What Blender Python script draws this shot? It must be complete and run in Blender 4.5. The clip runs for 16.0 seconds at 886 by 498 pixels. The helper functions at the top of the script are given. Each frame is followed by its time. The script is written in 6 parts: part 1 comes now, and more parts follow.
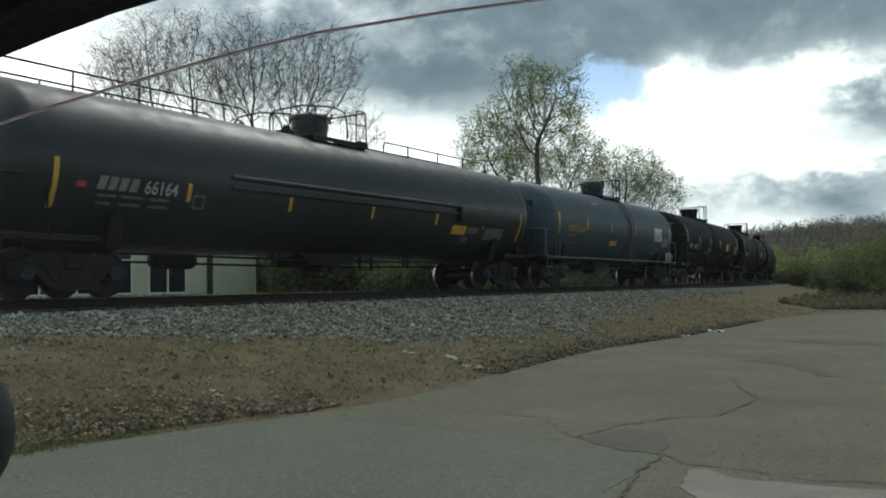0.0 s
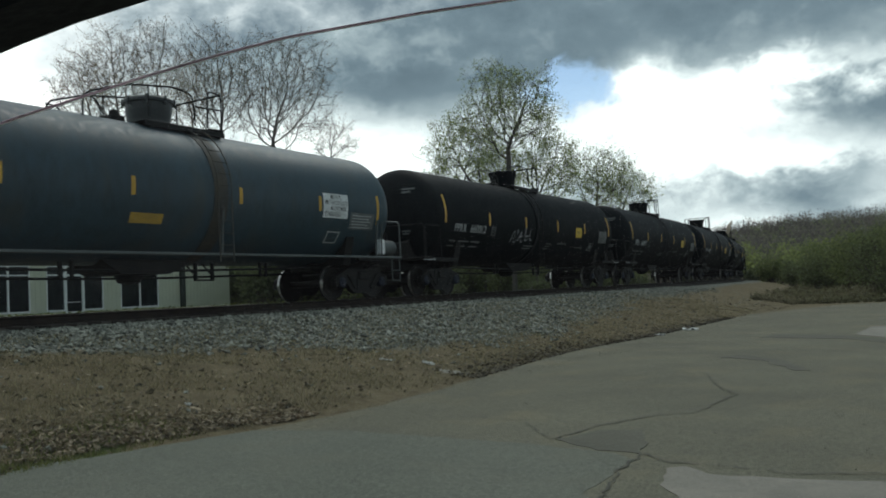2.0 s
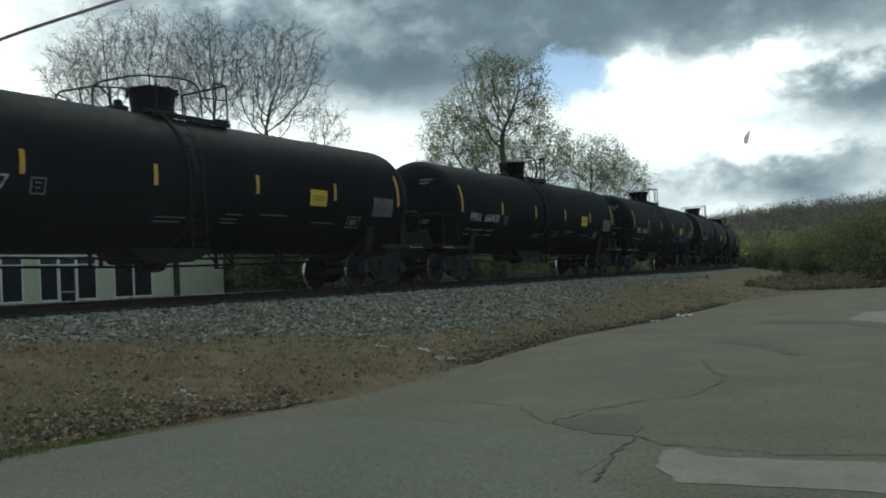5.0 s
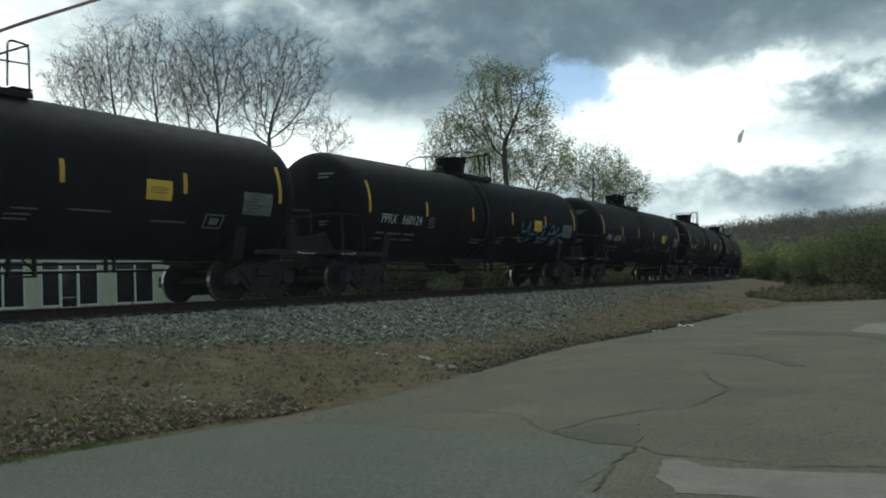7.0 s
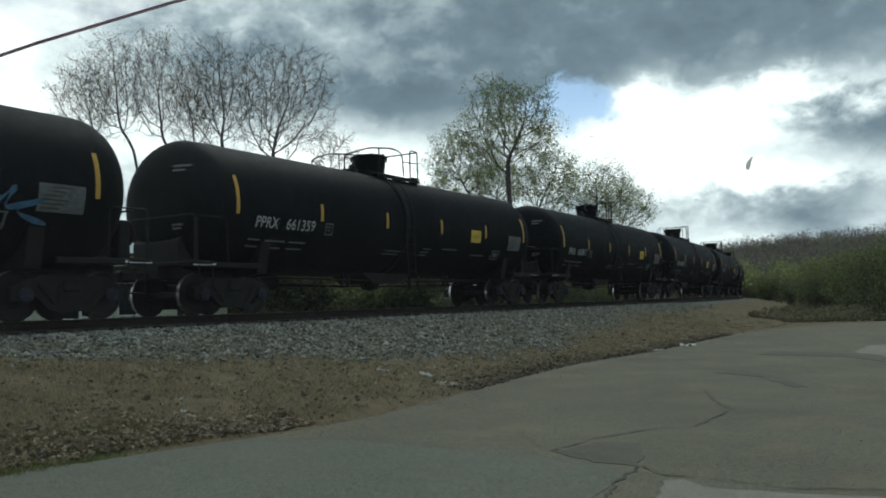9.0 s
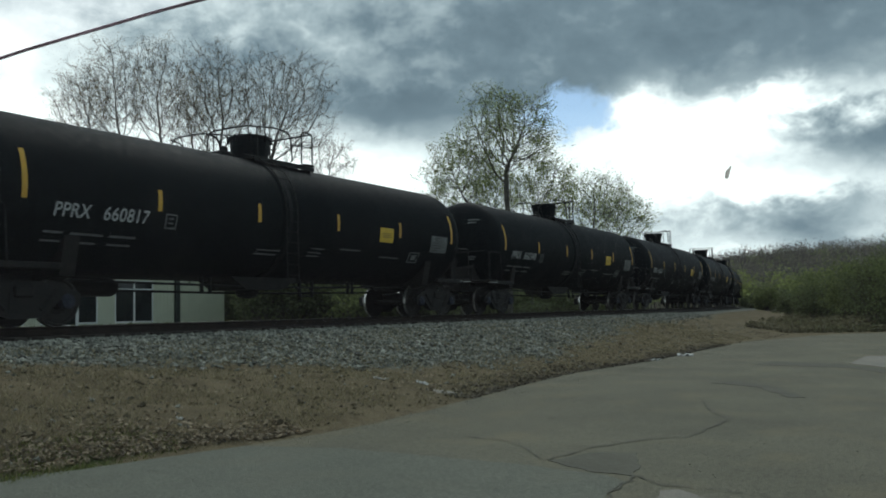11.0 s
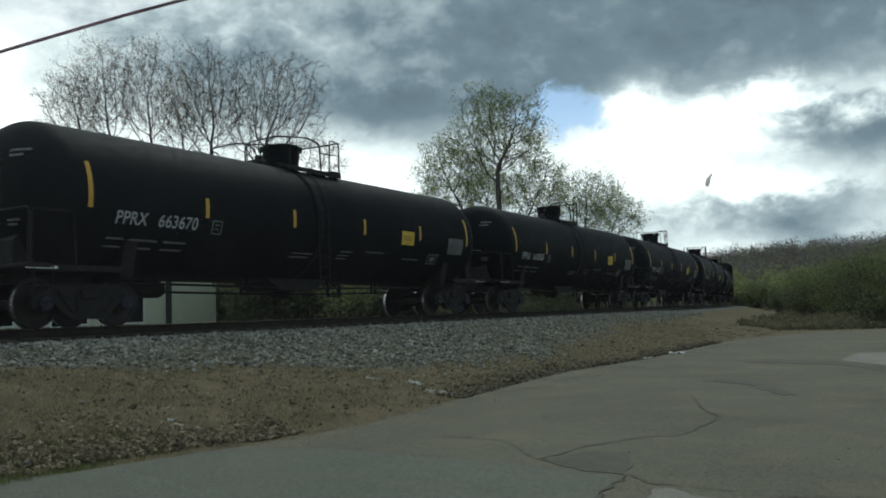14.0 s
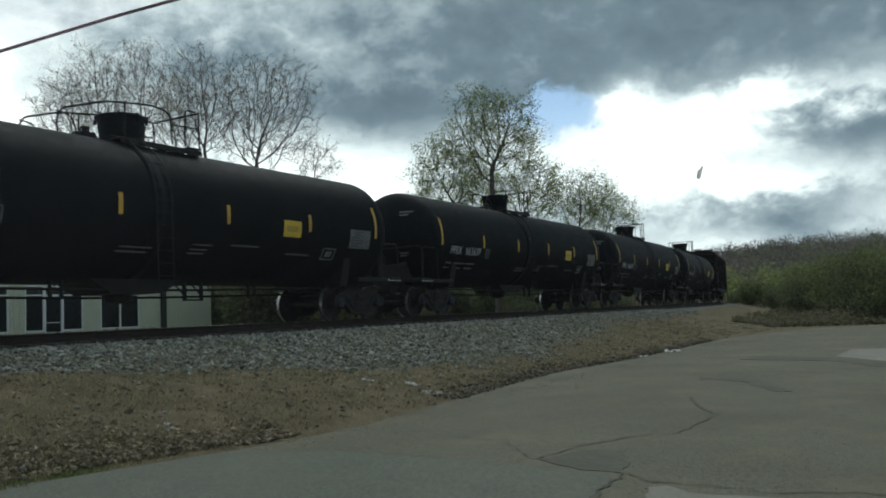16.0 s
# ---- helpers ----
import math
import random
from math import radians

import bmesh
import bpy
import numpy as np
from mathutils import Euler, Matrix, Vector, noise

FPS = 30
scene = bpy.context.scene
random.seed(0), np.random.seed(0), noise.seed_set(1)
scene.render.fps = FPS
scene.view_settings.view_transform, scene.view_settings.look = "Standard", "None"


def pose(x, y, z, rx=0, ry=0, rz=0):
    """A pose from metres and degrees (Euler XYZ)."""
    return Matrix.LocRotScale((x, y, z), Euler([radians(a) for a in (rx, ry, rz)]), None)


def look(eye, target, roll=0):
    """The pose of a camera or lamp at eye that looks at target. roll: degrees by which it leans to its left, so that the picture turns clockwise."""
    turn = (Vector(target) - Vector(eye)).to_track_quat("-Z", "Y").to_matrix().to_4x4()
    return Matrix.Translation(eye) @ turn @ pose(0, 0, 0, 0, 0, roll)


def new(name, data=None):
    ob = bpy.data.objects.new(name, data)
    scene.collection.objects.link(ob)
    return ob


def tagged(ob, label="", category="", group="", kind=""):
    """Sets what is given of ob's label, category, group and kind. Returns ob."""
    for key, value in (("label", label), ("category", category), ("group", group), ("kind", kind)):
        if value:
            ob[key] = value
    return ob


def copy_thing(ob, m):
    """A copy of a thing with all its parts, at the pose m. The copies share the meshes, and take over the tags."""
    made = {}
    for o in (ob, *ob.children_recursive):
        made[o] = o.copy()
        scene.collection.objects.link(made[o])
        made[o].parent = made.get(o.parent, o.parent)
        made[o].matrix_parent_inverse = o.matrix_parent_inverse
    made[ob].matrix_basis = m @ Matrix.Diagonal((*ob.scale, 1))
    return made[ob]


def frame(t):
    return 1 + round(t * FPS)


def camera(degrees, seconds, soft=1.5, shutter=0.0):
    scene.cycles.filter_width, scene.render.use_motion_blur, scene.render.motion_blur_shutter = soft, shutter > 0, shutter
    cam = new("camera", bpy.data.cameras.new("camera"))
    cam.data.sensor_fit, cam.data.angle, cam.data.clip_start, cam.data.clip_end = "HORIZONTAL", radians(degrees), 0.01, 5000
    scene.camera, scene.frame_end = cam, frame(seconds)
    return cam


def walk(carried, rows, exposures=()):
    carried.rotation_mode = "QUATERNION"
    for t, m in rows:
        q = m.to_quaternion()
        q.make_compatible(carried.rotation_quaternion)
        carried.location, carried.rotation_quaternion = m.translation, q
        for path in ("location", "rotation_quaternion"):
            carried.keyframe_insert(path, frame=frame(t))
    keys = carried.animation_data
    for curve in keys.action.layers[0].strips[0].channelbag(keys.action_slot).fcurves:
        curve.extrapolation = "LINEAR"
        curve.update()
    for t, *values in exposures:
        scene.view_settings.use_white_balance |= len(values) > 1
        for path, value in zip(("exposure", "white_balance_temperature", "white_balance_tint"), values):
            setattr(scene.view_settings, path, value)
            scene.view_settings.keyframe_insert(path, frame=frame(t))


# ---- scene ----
# ---------- camera ----------
cam = camera(54.7, 16.0, soft=1.75, shutter=0.1)
ROWS = [
    (0, 0.015, -0.001, 1.380, 33.08, 2.55, 1.07),
    (0.5, 0.021, -0.001, 1.379, 31.77, 2.99, 1.31),
    (1, 0.025, -0.001, 1.379, 31.05, 3.33, 1.89),
    (1.5, 0.018, -0.002, 1.377, 31.06, 3.09, 2.38),
    (2, 0.009, -0.000, 1.379, 31.42, 2.87, 2.71),
    (2.5, 0.003, -0.001, 1.358, 31.07, 3.53, 2.77),
    (3, -0.019, -0.009, 1.345, 30.88, 2.94, 2.77),
    (3.5, -0.020, -0.007, 1.346, 31.07, 2.22, 3.56),
    (6, -0.011, -0.002, 1.347, 31.01, 2.16, 2.59),
    (6.5, -0.013, -0.004, 1.343, 31.02, 2.64, 2.55),
    (7, -0.009, 0.001, 1.342, 31.13, 2.67, 2.51),
    (7.5, -0.008, -0.000, 1.342, 31.11, 2.86, 2.62),
    (8, -0.010, 0.002, 1.345, 31.26, 3.11, 2.50),
    (8.5, -0.010, 0.001, 1.343, 31.28, 3.48, 2.21),
    (9, -0.012, -0.001, 1.345, 31.26, 3.76, 1.85),
    (9.5, -0.008, -0.003, 1.344, 31.24, 3.99, 1.70),
    (12, 0.006, -0.001, 1.343, 30.95, 4.36, 1.52),
    (12.5, 0.006, -0.002, 1.341, 30.71, 4.31, 1.73),
    (13, -0.000, -0.003, 1.341, 30.69, 4.32, 1.68),
    (13.5, 0.006, 0.004, 1.345, 30.79, 4.32, 1.69),
    (14, 0.007, 0.011, 1.349, 30.59, 4.26, 1.85),
    (14.5, 0.003, 0.008, 1.346, 30.41, 4.22, 2.02),
    (15, 0.004, 0.005, 1.344, 30.35, 4.21, 2.09),
    (15.5, 0.003, 0.003, 1.343, 30.36, 4.20, 2.14),
    (16, 0.010, 0.008, 1.346, 30.29, 4.31, 2.50),
]
walk(cam, [(t, pose(0.5 * x, y, z, 90 + p, r, a)) for t, x, y, z, a, p, r in ROWS], [(0, 0.16, 6450, 8), (1.5, 0.0, 6350, 7), (3.0, -0.03, 6250, 6), (16, -0.05, 6200, 6)])

# ---------- sky and sun ----------
SUN_AZ, SUN_EL = 20.0, 48.0      # degrees left of the track's direction, and up


def build_sky():
    w = bpy.data.worlds.new("sky")
    scene.world = w
    w.use_nodes = True
    nt = w.node_tree
    nt.nodes.clear()
    N, L = nt.nodes.new, nt.links.new

    def val(sock, v):
        if isinstance(v, (int, float)):
            sock.default_value = v
        else:
            L(v, sock)

    def m(op, a, b=0.0, c=0.0):
        n = N("ShaderNodeMath")
        n.operation = op
        val(n.inputs[0], a), val(n.inputs[1], b), val(n.inputs[2], c)
        return n.outputs[0]

    def step(v, lo, hi):
        n = N("ShaderNodeMapRange")
        n.interpolation_type = "SMOOTHSTEP"
        val(n.inputs[0], v)
        n.inputs[1].default_value, n.inputs[2].default_value = lo, hi
        return n.outputs[0]

    tc = N("ShaderNodeTexCoord")
    sep = N("ShaderNodeSeparateXYZ")
    L(tc.outputs["Generated"], sep.inputs[0])
    az = m("DEGREES", m("ARCTAN2", m("MULTIPLY", sep.outputs[0], -1), sep.outputs[1]))
    el = m("DEGREES", m("ARCSINE", sep.outputs[2]))
    comb = N("ShaderNodeCombineXYZ")
    L(m("MULTIPLY", az, 0.052), comb.inputs[0])
    L(m("MULTIPLY", el, 0.078), comb.inputs[1])

    def cloud(scale, detail, rough, dist=0.0, w_=0.0):
        n = N("ShaderNodeTexNoise")
        n.noise_dimensions = "4D"
        L(comb.outputs[0], n.inputs["Vector"])
        n.inputs["W"].default_value = w_
        n.inputs["Scale"].default_value, n.inputs["Detail"].default_value = scale, detail
        n.inputs["Roughness"].default_value, n.inputs["Distortion"].default_value = rough, dist
        return m("SUBTRACT", n.outputs["Fac"], 0.5)

    big, mid = cloud(1.6, 5, 0.55, 0.3, 3.1), cloud(4.5, 6, 0.6, 0.2, 7.7)
    puff = cloud(9.0, 6, 0.62, 0.4, 1.3)
    az2 = m("ADD", az, m("ADD", m("MULTIPLY", big, 9.0), m("MULTIPLY", mid, 6.0)))
    el2 = m("ADD", el, m("ADD", m("MULTIPLY", mid, 3.2), m("MULTIPLY", puff, 3.2)))

    def blob(a, e, sa, se):
        da = m("DIVIDE", m("SUBTRACT", az2, a), sa)
        de = m("DIVIDE", m("SUBTRACT", el2, e), se)
        return m("EXPONENT", m("MULTIPLY", m("ADD", m("MULTIPLY", da, da), m("MULTIPLY", de, de)), -1))

    # the cloud deck darkens above 13 degrees on the far side of the track
    deck = m("MULTIPLY", step(el2, 12.4, 14.4), m("SUBTRACT", 1.0, m("MULTIPLY", step(az2, 24, 42), 0.85)))
    high = step(el, 24, 55)
    b = m("ADD", 0.60, m("MULTIPLY", mid, 0.75))
    b = m("ADD", b, m("MULTIPLY", puff, 0.34))
    b = m("SUBTRACT", b, m("MULTIPLY", deck, 0.40))
    b = m("ADD", b, m("MULTIPLY", high, 0.30))
    for amount, a, e, sa, se in ((0.47, 16.0, 10.0, 7.0, 3.8), (0.5, 17.0, 13.2, 2.0, 1.6), (0.55, 8.0, 12.6, 3.6, 1.5), (0.16, 3.5, 13.6, 5.0, 2.0),
                                 (-0.38, 3.0, 10.4, 4.2, 1.9), (-0.26, 8.0, 5.6, 9.0, 1.3), (-0.20, 8.0, 4.0, 4.5, 1.0), (0.30, 36.0, 9.0, 7.0, 2.6), (0.22, 8.0, 7.6, 8.0, 0.8),
                                 (-0.30, 34.0, 12.8, 6.0, 1.7), (0.42, 57.0, 14.0, 8.0, 6.0), (0.25, 42.0, 10.5, 9.0, 1.8), (0.26, 13.0, 3.6, 3.5, 0.8), (0.22, 3.0, 5.2, 3.5, 1.3),
                                 (-0.25, 46.0, 16.5, 9.0, 2.0)):
        b = m("ADD", b, m("MULTIPLY", blob(a, e, sa, se), amount))
    ramp = N("ShaderNodeValToRGB")
    L(b, ramp.inputs[0])
    for i, (p, c) in enumerate(((0.0, (0.115, 0.160, 0.195)), (0.28, (0.185, 0.245, 0.285)), (0.5, (0.40, 0.47, 0.50)),
                                (0.75, (0.80, 0.86, 0.86)), (1.0, (1.25, 1.27, 1.24)))):
        e = ramp.color_ramp.elements[i] if i < 2 else ramp.color_ramp.elements.new(p)
        e.position, e.color = p, (*c, 1)
    sky = N("ShaderNodeTexSky")
    sky.sky_type, sky.sun_disc, sky.ozone_density, sky.dust_density = "NISHITA", False, 0.4, 0.2
    sky.sun_elevation, sky.sun_rotation = radians(SUN_EL), radians(-SUN_AZ)
    gain = N("ShaderNodeVectorMath")
    gain.operation = "SCALE"
    L(sky.outputs[0], gain.inputs[0])
    gain.inputs["Scale"].default_value = 0.10
    gap = m("MULTIPLY", step(blob(22.4, 12.9, 3.2, 1.5), 0.15, 0.7), 0.92)
    mix = N("ShaderNodeMix")
    mix.data_type = "RGBA"
    L(gap, mix.inputs["Factor"])
    L(ramp.outputs[0], mix.inputs["A"])
    L(gain.outputs[0], mix.inputs["B"])
    bg = N("ShaderNodeBackground")
    L(mix.outputs["Result"], bg.inputs[0])
    bg.inputs[1].default_value = 1.1
    out = N("ShaderNodeOutputWorld")
    L(bg.outputs[0], out.inputs[0])


build_sky()
sun = new("sun", bpy.data.lights.new("sun", "SUN"))
sun.data.energy, sun.data.angle, sun.data.color = 0.7, radians(25), (1.0, 0.96, 0.9)
_d = (-math.sin(radians(SUN_AZ)), math.cos(radians(SUN_AZ)), math.tan(radians(SUN_EL)))
sun.matrix_world = look((_d[0] * 60, _d[1] * 60, _d[2] * 60), (0, 0, 0))


# ---------- materials ----------
def mat(name, a, b, scale=2.0, rough=0.7, metal=0.0, bump=0.15, fine=30.0, stretch=(1, 1, 1), vary=0.0, island=False, spec=0.5,
        dirt=None, dirt_amount=0.0, through_light=0.0, mottle=0.0):
    """Two colours mixed by a broad noise, broken by a fine one that also gives the relief."""
    mt = bpy.data.materials.new(name)
    mt.use_nodes = True
    nt = mt.node_tree
    N, L = nt.nodes.new, nt.links.new
    p = nt.nodes["Principled BSDF"]
    tc = N("ShaderNodeTexCoord")
    mp = N("ShaderNodeMapping")
    mp.inputs["Scale"].default_value = stretch
    L(tc.outputs["Object"], mp.inputs[0])

    def nz(sc, det=5):
        n = N("ShaderNodeTexNoise")
        n.inputs["Scale"].default_value, n.inputs["Detail"].default_value = sc, det
        L(mp.outputs[0], n.inputs["Vector"])
        return n.outputs["Fac"]

    def mixc(f, c1, c2, mode="MIX"):
        n = N("ShaderNodeMix")
        n.data_type, n.blend_type = "RGBA", mode
        for s, v in ((n.inputs["Factor"], f), (n.inputs["A"], c1), (n.inputs["B"], c2)):
            if isinstance(v, (int, float)):
                s.default_value = v
            elif isinstance(v, tuple):
                s.default_value = (*v, 1)
            else:
                L(v, s)
        return n.outputs["Result"]

    def span(v, lo, hi, o0=0.0, o1=1.0):
        n = N("ShaderNodeMapRange")
        L(v, n.inputs[0])
        for i, x in enumerate((lo, hi, o0, o1)):
            n.inputs[i + 1].default_value = x
        return n.outputs[0]

    broad, small = nz(scale), nz(fine, 6)
    col = mixc(span(broad, 0.35, 0.65), a, b)
    g = N("ShaderNodeCombineColor")
    f = span(small, 0.3, 0.7, 0.75, 1.25)
    for i in range(3):
        L(f, g.inputs[i])
    col = mixc(1.0, col, g.outputs[0], "MULTIPLY")
    if mottle:
        g3 = N("ShaderNodeCombineColor")
        f3 = span(nz(scale * 85, 6), 0.3, 0.7, 1 - mottle, 1 + mottle)
        for i in range(3):
            L(f3, g3.inputs[i])
        col = mixc(1.0, col, g3.outputs[0], "MULTIPLY")
    if dirt:
        d = span(nz(scale * 2.3, 8), 0.52, 0.72, 0.0, dirt_amount)
        col = mixc(d, col, dirt)
    if vary:
        if island:
            r = N("ShaderNodeNewGeometry").outputs["Random Per Island"]
        else:
            r = N("ShaderNodeObjectInfo").outputs["Random"]
        v = span(r, 0, 1, 1 - vary, 1 + vary)
        g2 = N("ShaderNodeCombineColor")
        for i in range(3):
            L(v, g2.inputs[i])
        col = mixc(1.0, col, g2.outputs[0], "MULTIPLY")
    L(col, p.inputs["Base Color"])
    L(span(small, 0.3, 0.7, max(0.02, rough - 0.1), min(1, rough + 0.1)), p.inputs["Roughness"])
    p.inputs["Metallic"].default_value = metal
    p.inputs["Specular IOR Level"].default_value = spec
    if bump:
        bn = N("ShaderNodeBump")
        bn.inputs["Strength"].default_value, bn.inputs["Distance"].default_value = bump, 0.02
        L(small, bn.inputs["Height"])
        L(bn.outputs[0], p.inputs["Normal"])
    if through_light:
        tr = N("ShaderNodeBsdfTranslucent")
        L(col, tr.inputs[0])
        ms = N("ShaderNodeMixShader")
        ms.inputs[0].default_value = through_light
        L(p.outputs[0], ms.inputs[1]), L(tr.outputs[0], ms.inputs[2])
        L(ms.outputs[0], nt.nodes["Material Output"].inputs[0])
    return mt


M = {}
M["black"] = mat("black_tank_paint", (0.0058, 0.0076, 0.0092), (0.0085, 0.0104, 0.0120), 0.7, 0.6, spec=0.045, bump=0.02, fine=9, stretch=(1, 1, 0.35), dirt=(0.026, 0.026, 0.025), dirt_amount=0.22)
M["grey"] = mat("grey_tank_paint", (0.031, 0.059, 0.077), (0.024, 0.045, 0.059), 0.6, 0.5, bump=0.03, fine=8, stretch=(1, 1, 0.3), dirt=(0.075, 0.065, 0.045), dirt_amount=0.35, spec=0.35)
M["jacket"] = mat("black_jacket_paint", (0.007, 0.011, 0.014), (0.010, 0.015, 0.018), 0.6, 0.40, bump=0.05, fine=5, stretch=(1, 0.5, 0.4), dirt=(0.030, 0.035, 0.037), dirt_amount=0.3, spec=0.45)
M["iron"] = mat("grimy_black_steel", (0.007, 0.0068, 0.007), (0.012, 0.011, 0.0105), 3, 0.7, 0.0, 0.15, 25, spec=0.25, dirt=(0.026, 0.02, 0.016), dirt_amount=0.4)
M["rail_paint"] = mat("black_handrail_paint", (0.006, 0.0065, 0.007), (0.010, 0.010, 0.0105), 5, 0.6, bump=0, spec=0.2)
M["wheel"] = mat("brown_wheel_steel", (0.018, 0.015, 0.013), (0.012, 0.0105, 0.01), 4, 0.65, 0.1, 0.1, 20, spec=0.3)
M["tread"] = mat("polished_tread_steel", (0.45, 0.44, 0.42), (0.35, 0.34, 0.33), 6, 0.3, 0.9, 0)
M["bearing"] = mat("blue_bearing_cap_paint", (0.016, 0.022, 0.042), (0.012, 0.015, 0.025), 8, 0.6, bump=0.05, spec=0.3)
M["yellow"] = mat("yellow_reflective_tape", (0.62, 0.36, 0.03), (0.52, 0.29, 0.03), 3, 0.5, bump=0.02, dirt=(0.25, 0.15, 0.05), dirt_amount=0.5)
M["placard"] = mat("yellow_placard_paint", (0.66, 0.44, 0.03), (0.58, 0.38, 0.03), 3, 0.55, bump=0.02)
M["white"] = mat("white_stencil_paint", (0.42, 0.43, 0.43), (0.30, 0.31, 0.31), 6, 0.6, bump=0)
M["mark"] = mat("worn_white_mark_paint", (0.22, 0.225, 0.225), (0.15, 0.155, 0.155), 6, 0.6, bump=0)
M["mark_yellow"] = mat("worn_yellow_mark_paint", (0.27, 0.165, 0.03), (0.19, 0.12, 0.03), 6, 0.6, bump=0)
M["dim"] = mat("faded_stencil_paint", (0.13, 0.14, 0.14), (0.08, 0.085, 0.085), 9, 0.6, bump=0)
M["stencil_yellow"] = mat("faded_yellow_stencil_paint", (0.50, 0.30, 0.04), (0.36, 0.22, 0.04), 6, 0.6, bump=0)
M["sign"] = mat("white_sign_panel", (0.75, 0.76, 0.76), (0.66, 0.67, 0.67), 3, 0.5, bump=0)
M["ink"] = mat("dark_sign_ink", (0.03, 0.03, 0.03), (0.05, 0.05, 0.05), 6, 0.6, bump=0)
M["red"] = mat("red_decal", (0.5, 0.05, 0.05), (0.4, 0.05, 0.05), 6, 0.5, bump=0)
M["spray_white"] = mat("white_spray_paint", (0.32, 0.33, 0.34), (0.16, 0.17, 0.18), 5, 0.7, bump=0)
M["spray_blue"] = mat("blue_spray_paint", (0.04, 0.15, 0.27), (0.02, 0.07, 0.13), 4, 0.6, bump=0)
M["sill_grey"] = mat("grey_sill_paint", (0.09, 0.10, 0.10), (0.06, 0.07, 0.07), 2, 0.5, bump=0.05)
M["rust"] = mat("rusty_rail_steel", (0.030, 0.021, 0.016), (0.019, 0.014, 0.012), 4, 0.8, 0.0, 0.2, 30, spec=0.2)
M["rail_head"] = mat("worn_rail_head", (0.30, 0.29, 0.28), (0.22, 0.20, 0.19), 5, 0.3, 0.9, 0)
M["tie"] = mat("creosoted_tie_wood", (0.045, 0.036, 0.030), (0.07, 0.058, 0.048), 3, 0.85, 0, 0.4, 25, (1, 6, 1), vary=0.25)
M["asphalt"] = mat("old_grey_asphalt", (0.113, 0.106, 0.077), (0.146, 0.136, 0.098), 0.45, 0.9, 0, 0.8, 60, spec=0.25, dirt=(0.178, 0.152, 0.098), dirt_amount=0.6, mottle=0.34)
M["asphalt_new"] = mat("blue_grey_resurfaced_asphalt", (0.118, 0.122, 0.098), (0.142, 0.144, 0.116), 0.5, 0.9, 0, 0.8, 70, spec=0.25, dirt=(0.150, 0.142, 0.108), dirt_amount=0.4, mottle=0.34)
M["asphalt_dark"] = mat("dark_asphalt_patch", (0.086, 0.082, 0.063), (0.106, 0.100, 0.077), 1.6, 0.9, 0, 0.4, 50, spec=0.25, mottle=0.15)
M["crack"] = mat("crack_filler", (0.072, 0.069, 0.056), (0.098, 0.093, 0.075), 3, 0.95, 0, 0.3, 40, spec=0.2)
M["concrete"] = mat("pale_concrete", (0.205, 0.185, 0.152), (0.165, 0.150, 0.124), 1.5, 0.85, 0, 0.3, 40, dirt=(0.115, 0.108, 0.09), dirt_amount=0.5)
M["stone"] = mat("limestone_ballast", (0.222, 0.224, 0.188), (0.122, 0.124, 0.104), 5, 0.9, 0, 0.2, 30, vary=0.7, island=True)
M["leaf_dry"] = mat("dry_leaf_litter", (0.30, 0.24, 0.165), (0.17, 0.135, 0.09), 6, 0.85, 0, 0, vary=0.65, island=True, through_light=0.2)
M["grass_dry"] = mat("dry_grass", (0.27, 0.23, 0.135), (0.18, 0.155, 0.09), 4, 0.9, 0, 0, vary=0.4, island=True, through_light=0.3)
M["grass"] = mat("green_grass", (0.155, 0.16, 0.045), (0.105, 0.125, 0.035), 2, 0.85, 0, 0, vary=0.4, island=True, through_light=0.4)
M["weeds"] = mat("brown_weeds", (0.17, 0.15, 0.095), (0.115, 0.112, 0.062), 0.3, 0.9, 0, 0, vary=0.4, island=True, through_light=0.4)
M["cardboard"] = mat("weathered_cardboard", (0.24, 0.225, 0.19), (0.17, 0.16, 0.135), 4, 0.9, bump=0.1)
M["band"] = mat("rust_stained_band", (0.040, 0.043, 0.042), (0.062, 0.052, 0.038), 3, 0.6, bump=0.1, fine=14, spec=0.3)
M["paper"] = mat("soiled_white_paper", (0.52, 0.52, 0.50), (0.42, 0.42, 0.40), 9, 0.8, bump=0.1)
M["grit"] = mat("grit_on_asphalt", (0.20, 0.188, 0.145), (0.125, 0.120, 0.095), 7, 0.95, 0, 0, vary=0.3, island=True, spec=0.2)
M["mulch"] = mat("dark_damp_mulch", (0.105, 0.089, 0.062), (0.065, 0.056, 0.040), 4, 0.9, 0, 0, vary=0.5, island=True)
M["clod"] = mat("brown_earth_clods", (0.120, 0.101, 0.064), (0.078, 0.065, 0.041), 4, 0.95, 0, 0.2, 30, vary=0.4, island=True, spec=0.2)
M["bark"] = mat("grey_bark", (0.105, 0.094, 0.083), (0.070, 0.064, 0.058), 2, 0.9, 0, 0.4, 20, (1, 1, 0.3))
M["bud"] = mat("tan_spring_buds", (0.24, 0.17, 0.09), (0.17, 0.14, 0.08), 1, 0.8, 0, 0, vary=0.5, island=True, through_light=0.5)
M["leaf"] = mat("young_green_leaves", (0.265, 0.315, 0.110), (0.20, 0.24, 0.085), 1, 0.7, 0, 0, vary=0.45, island=True, through_light=0.55)
M["shrub"] = mat("shrub_leaves", (0.118, 0.138, 0.062), (0.092, 0.106, 0.054), 0.5, 0.75, 0, 0, vary=0.5, island=True, through_light=0.5)
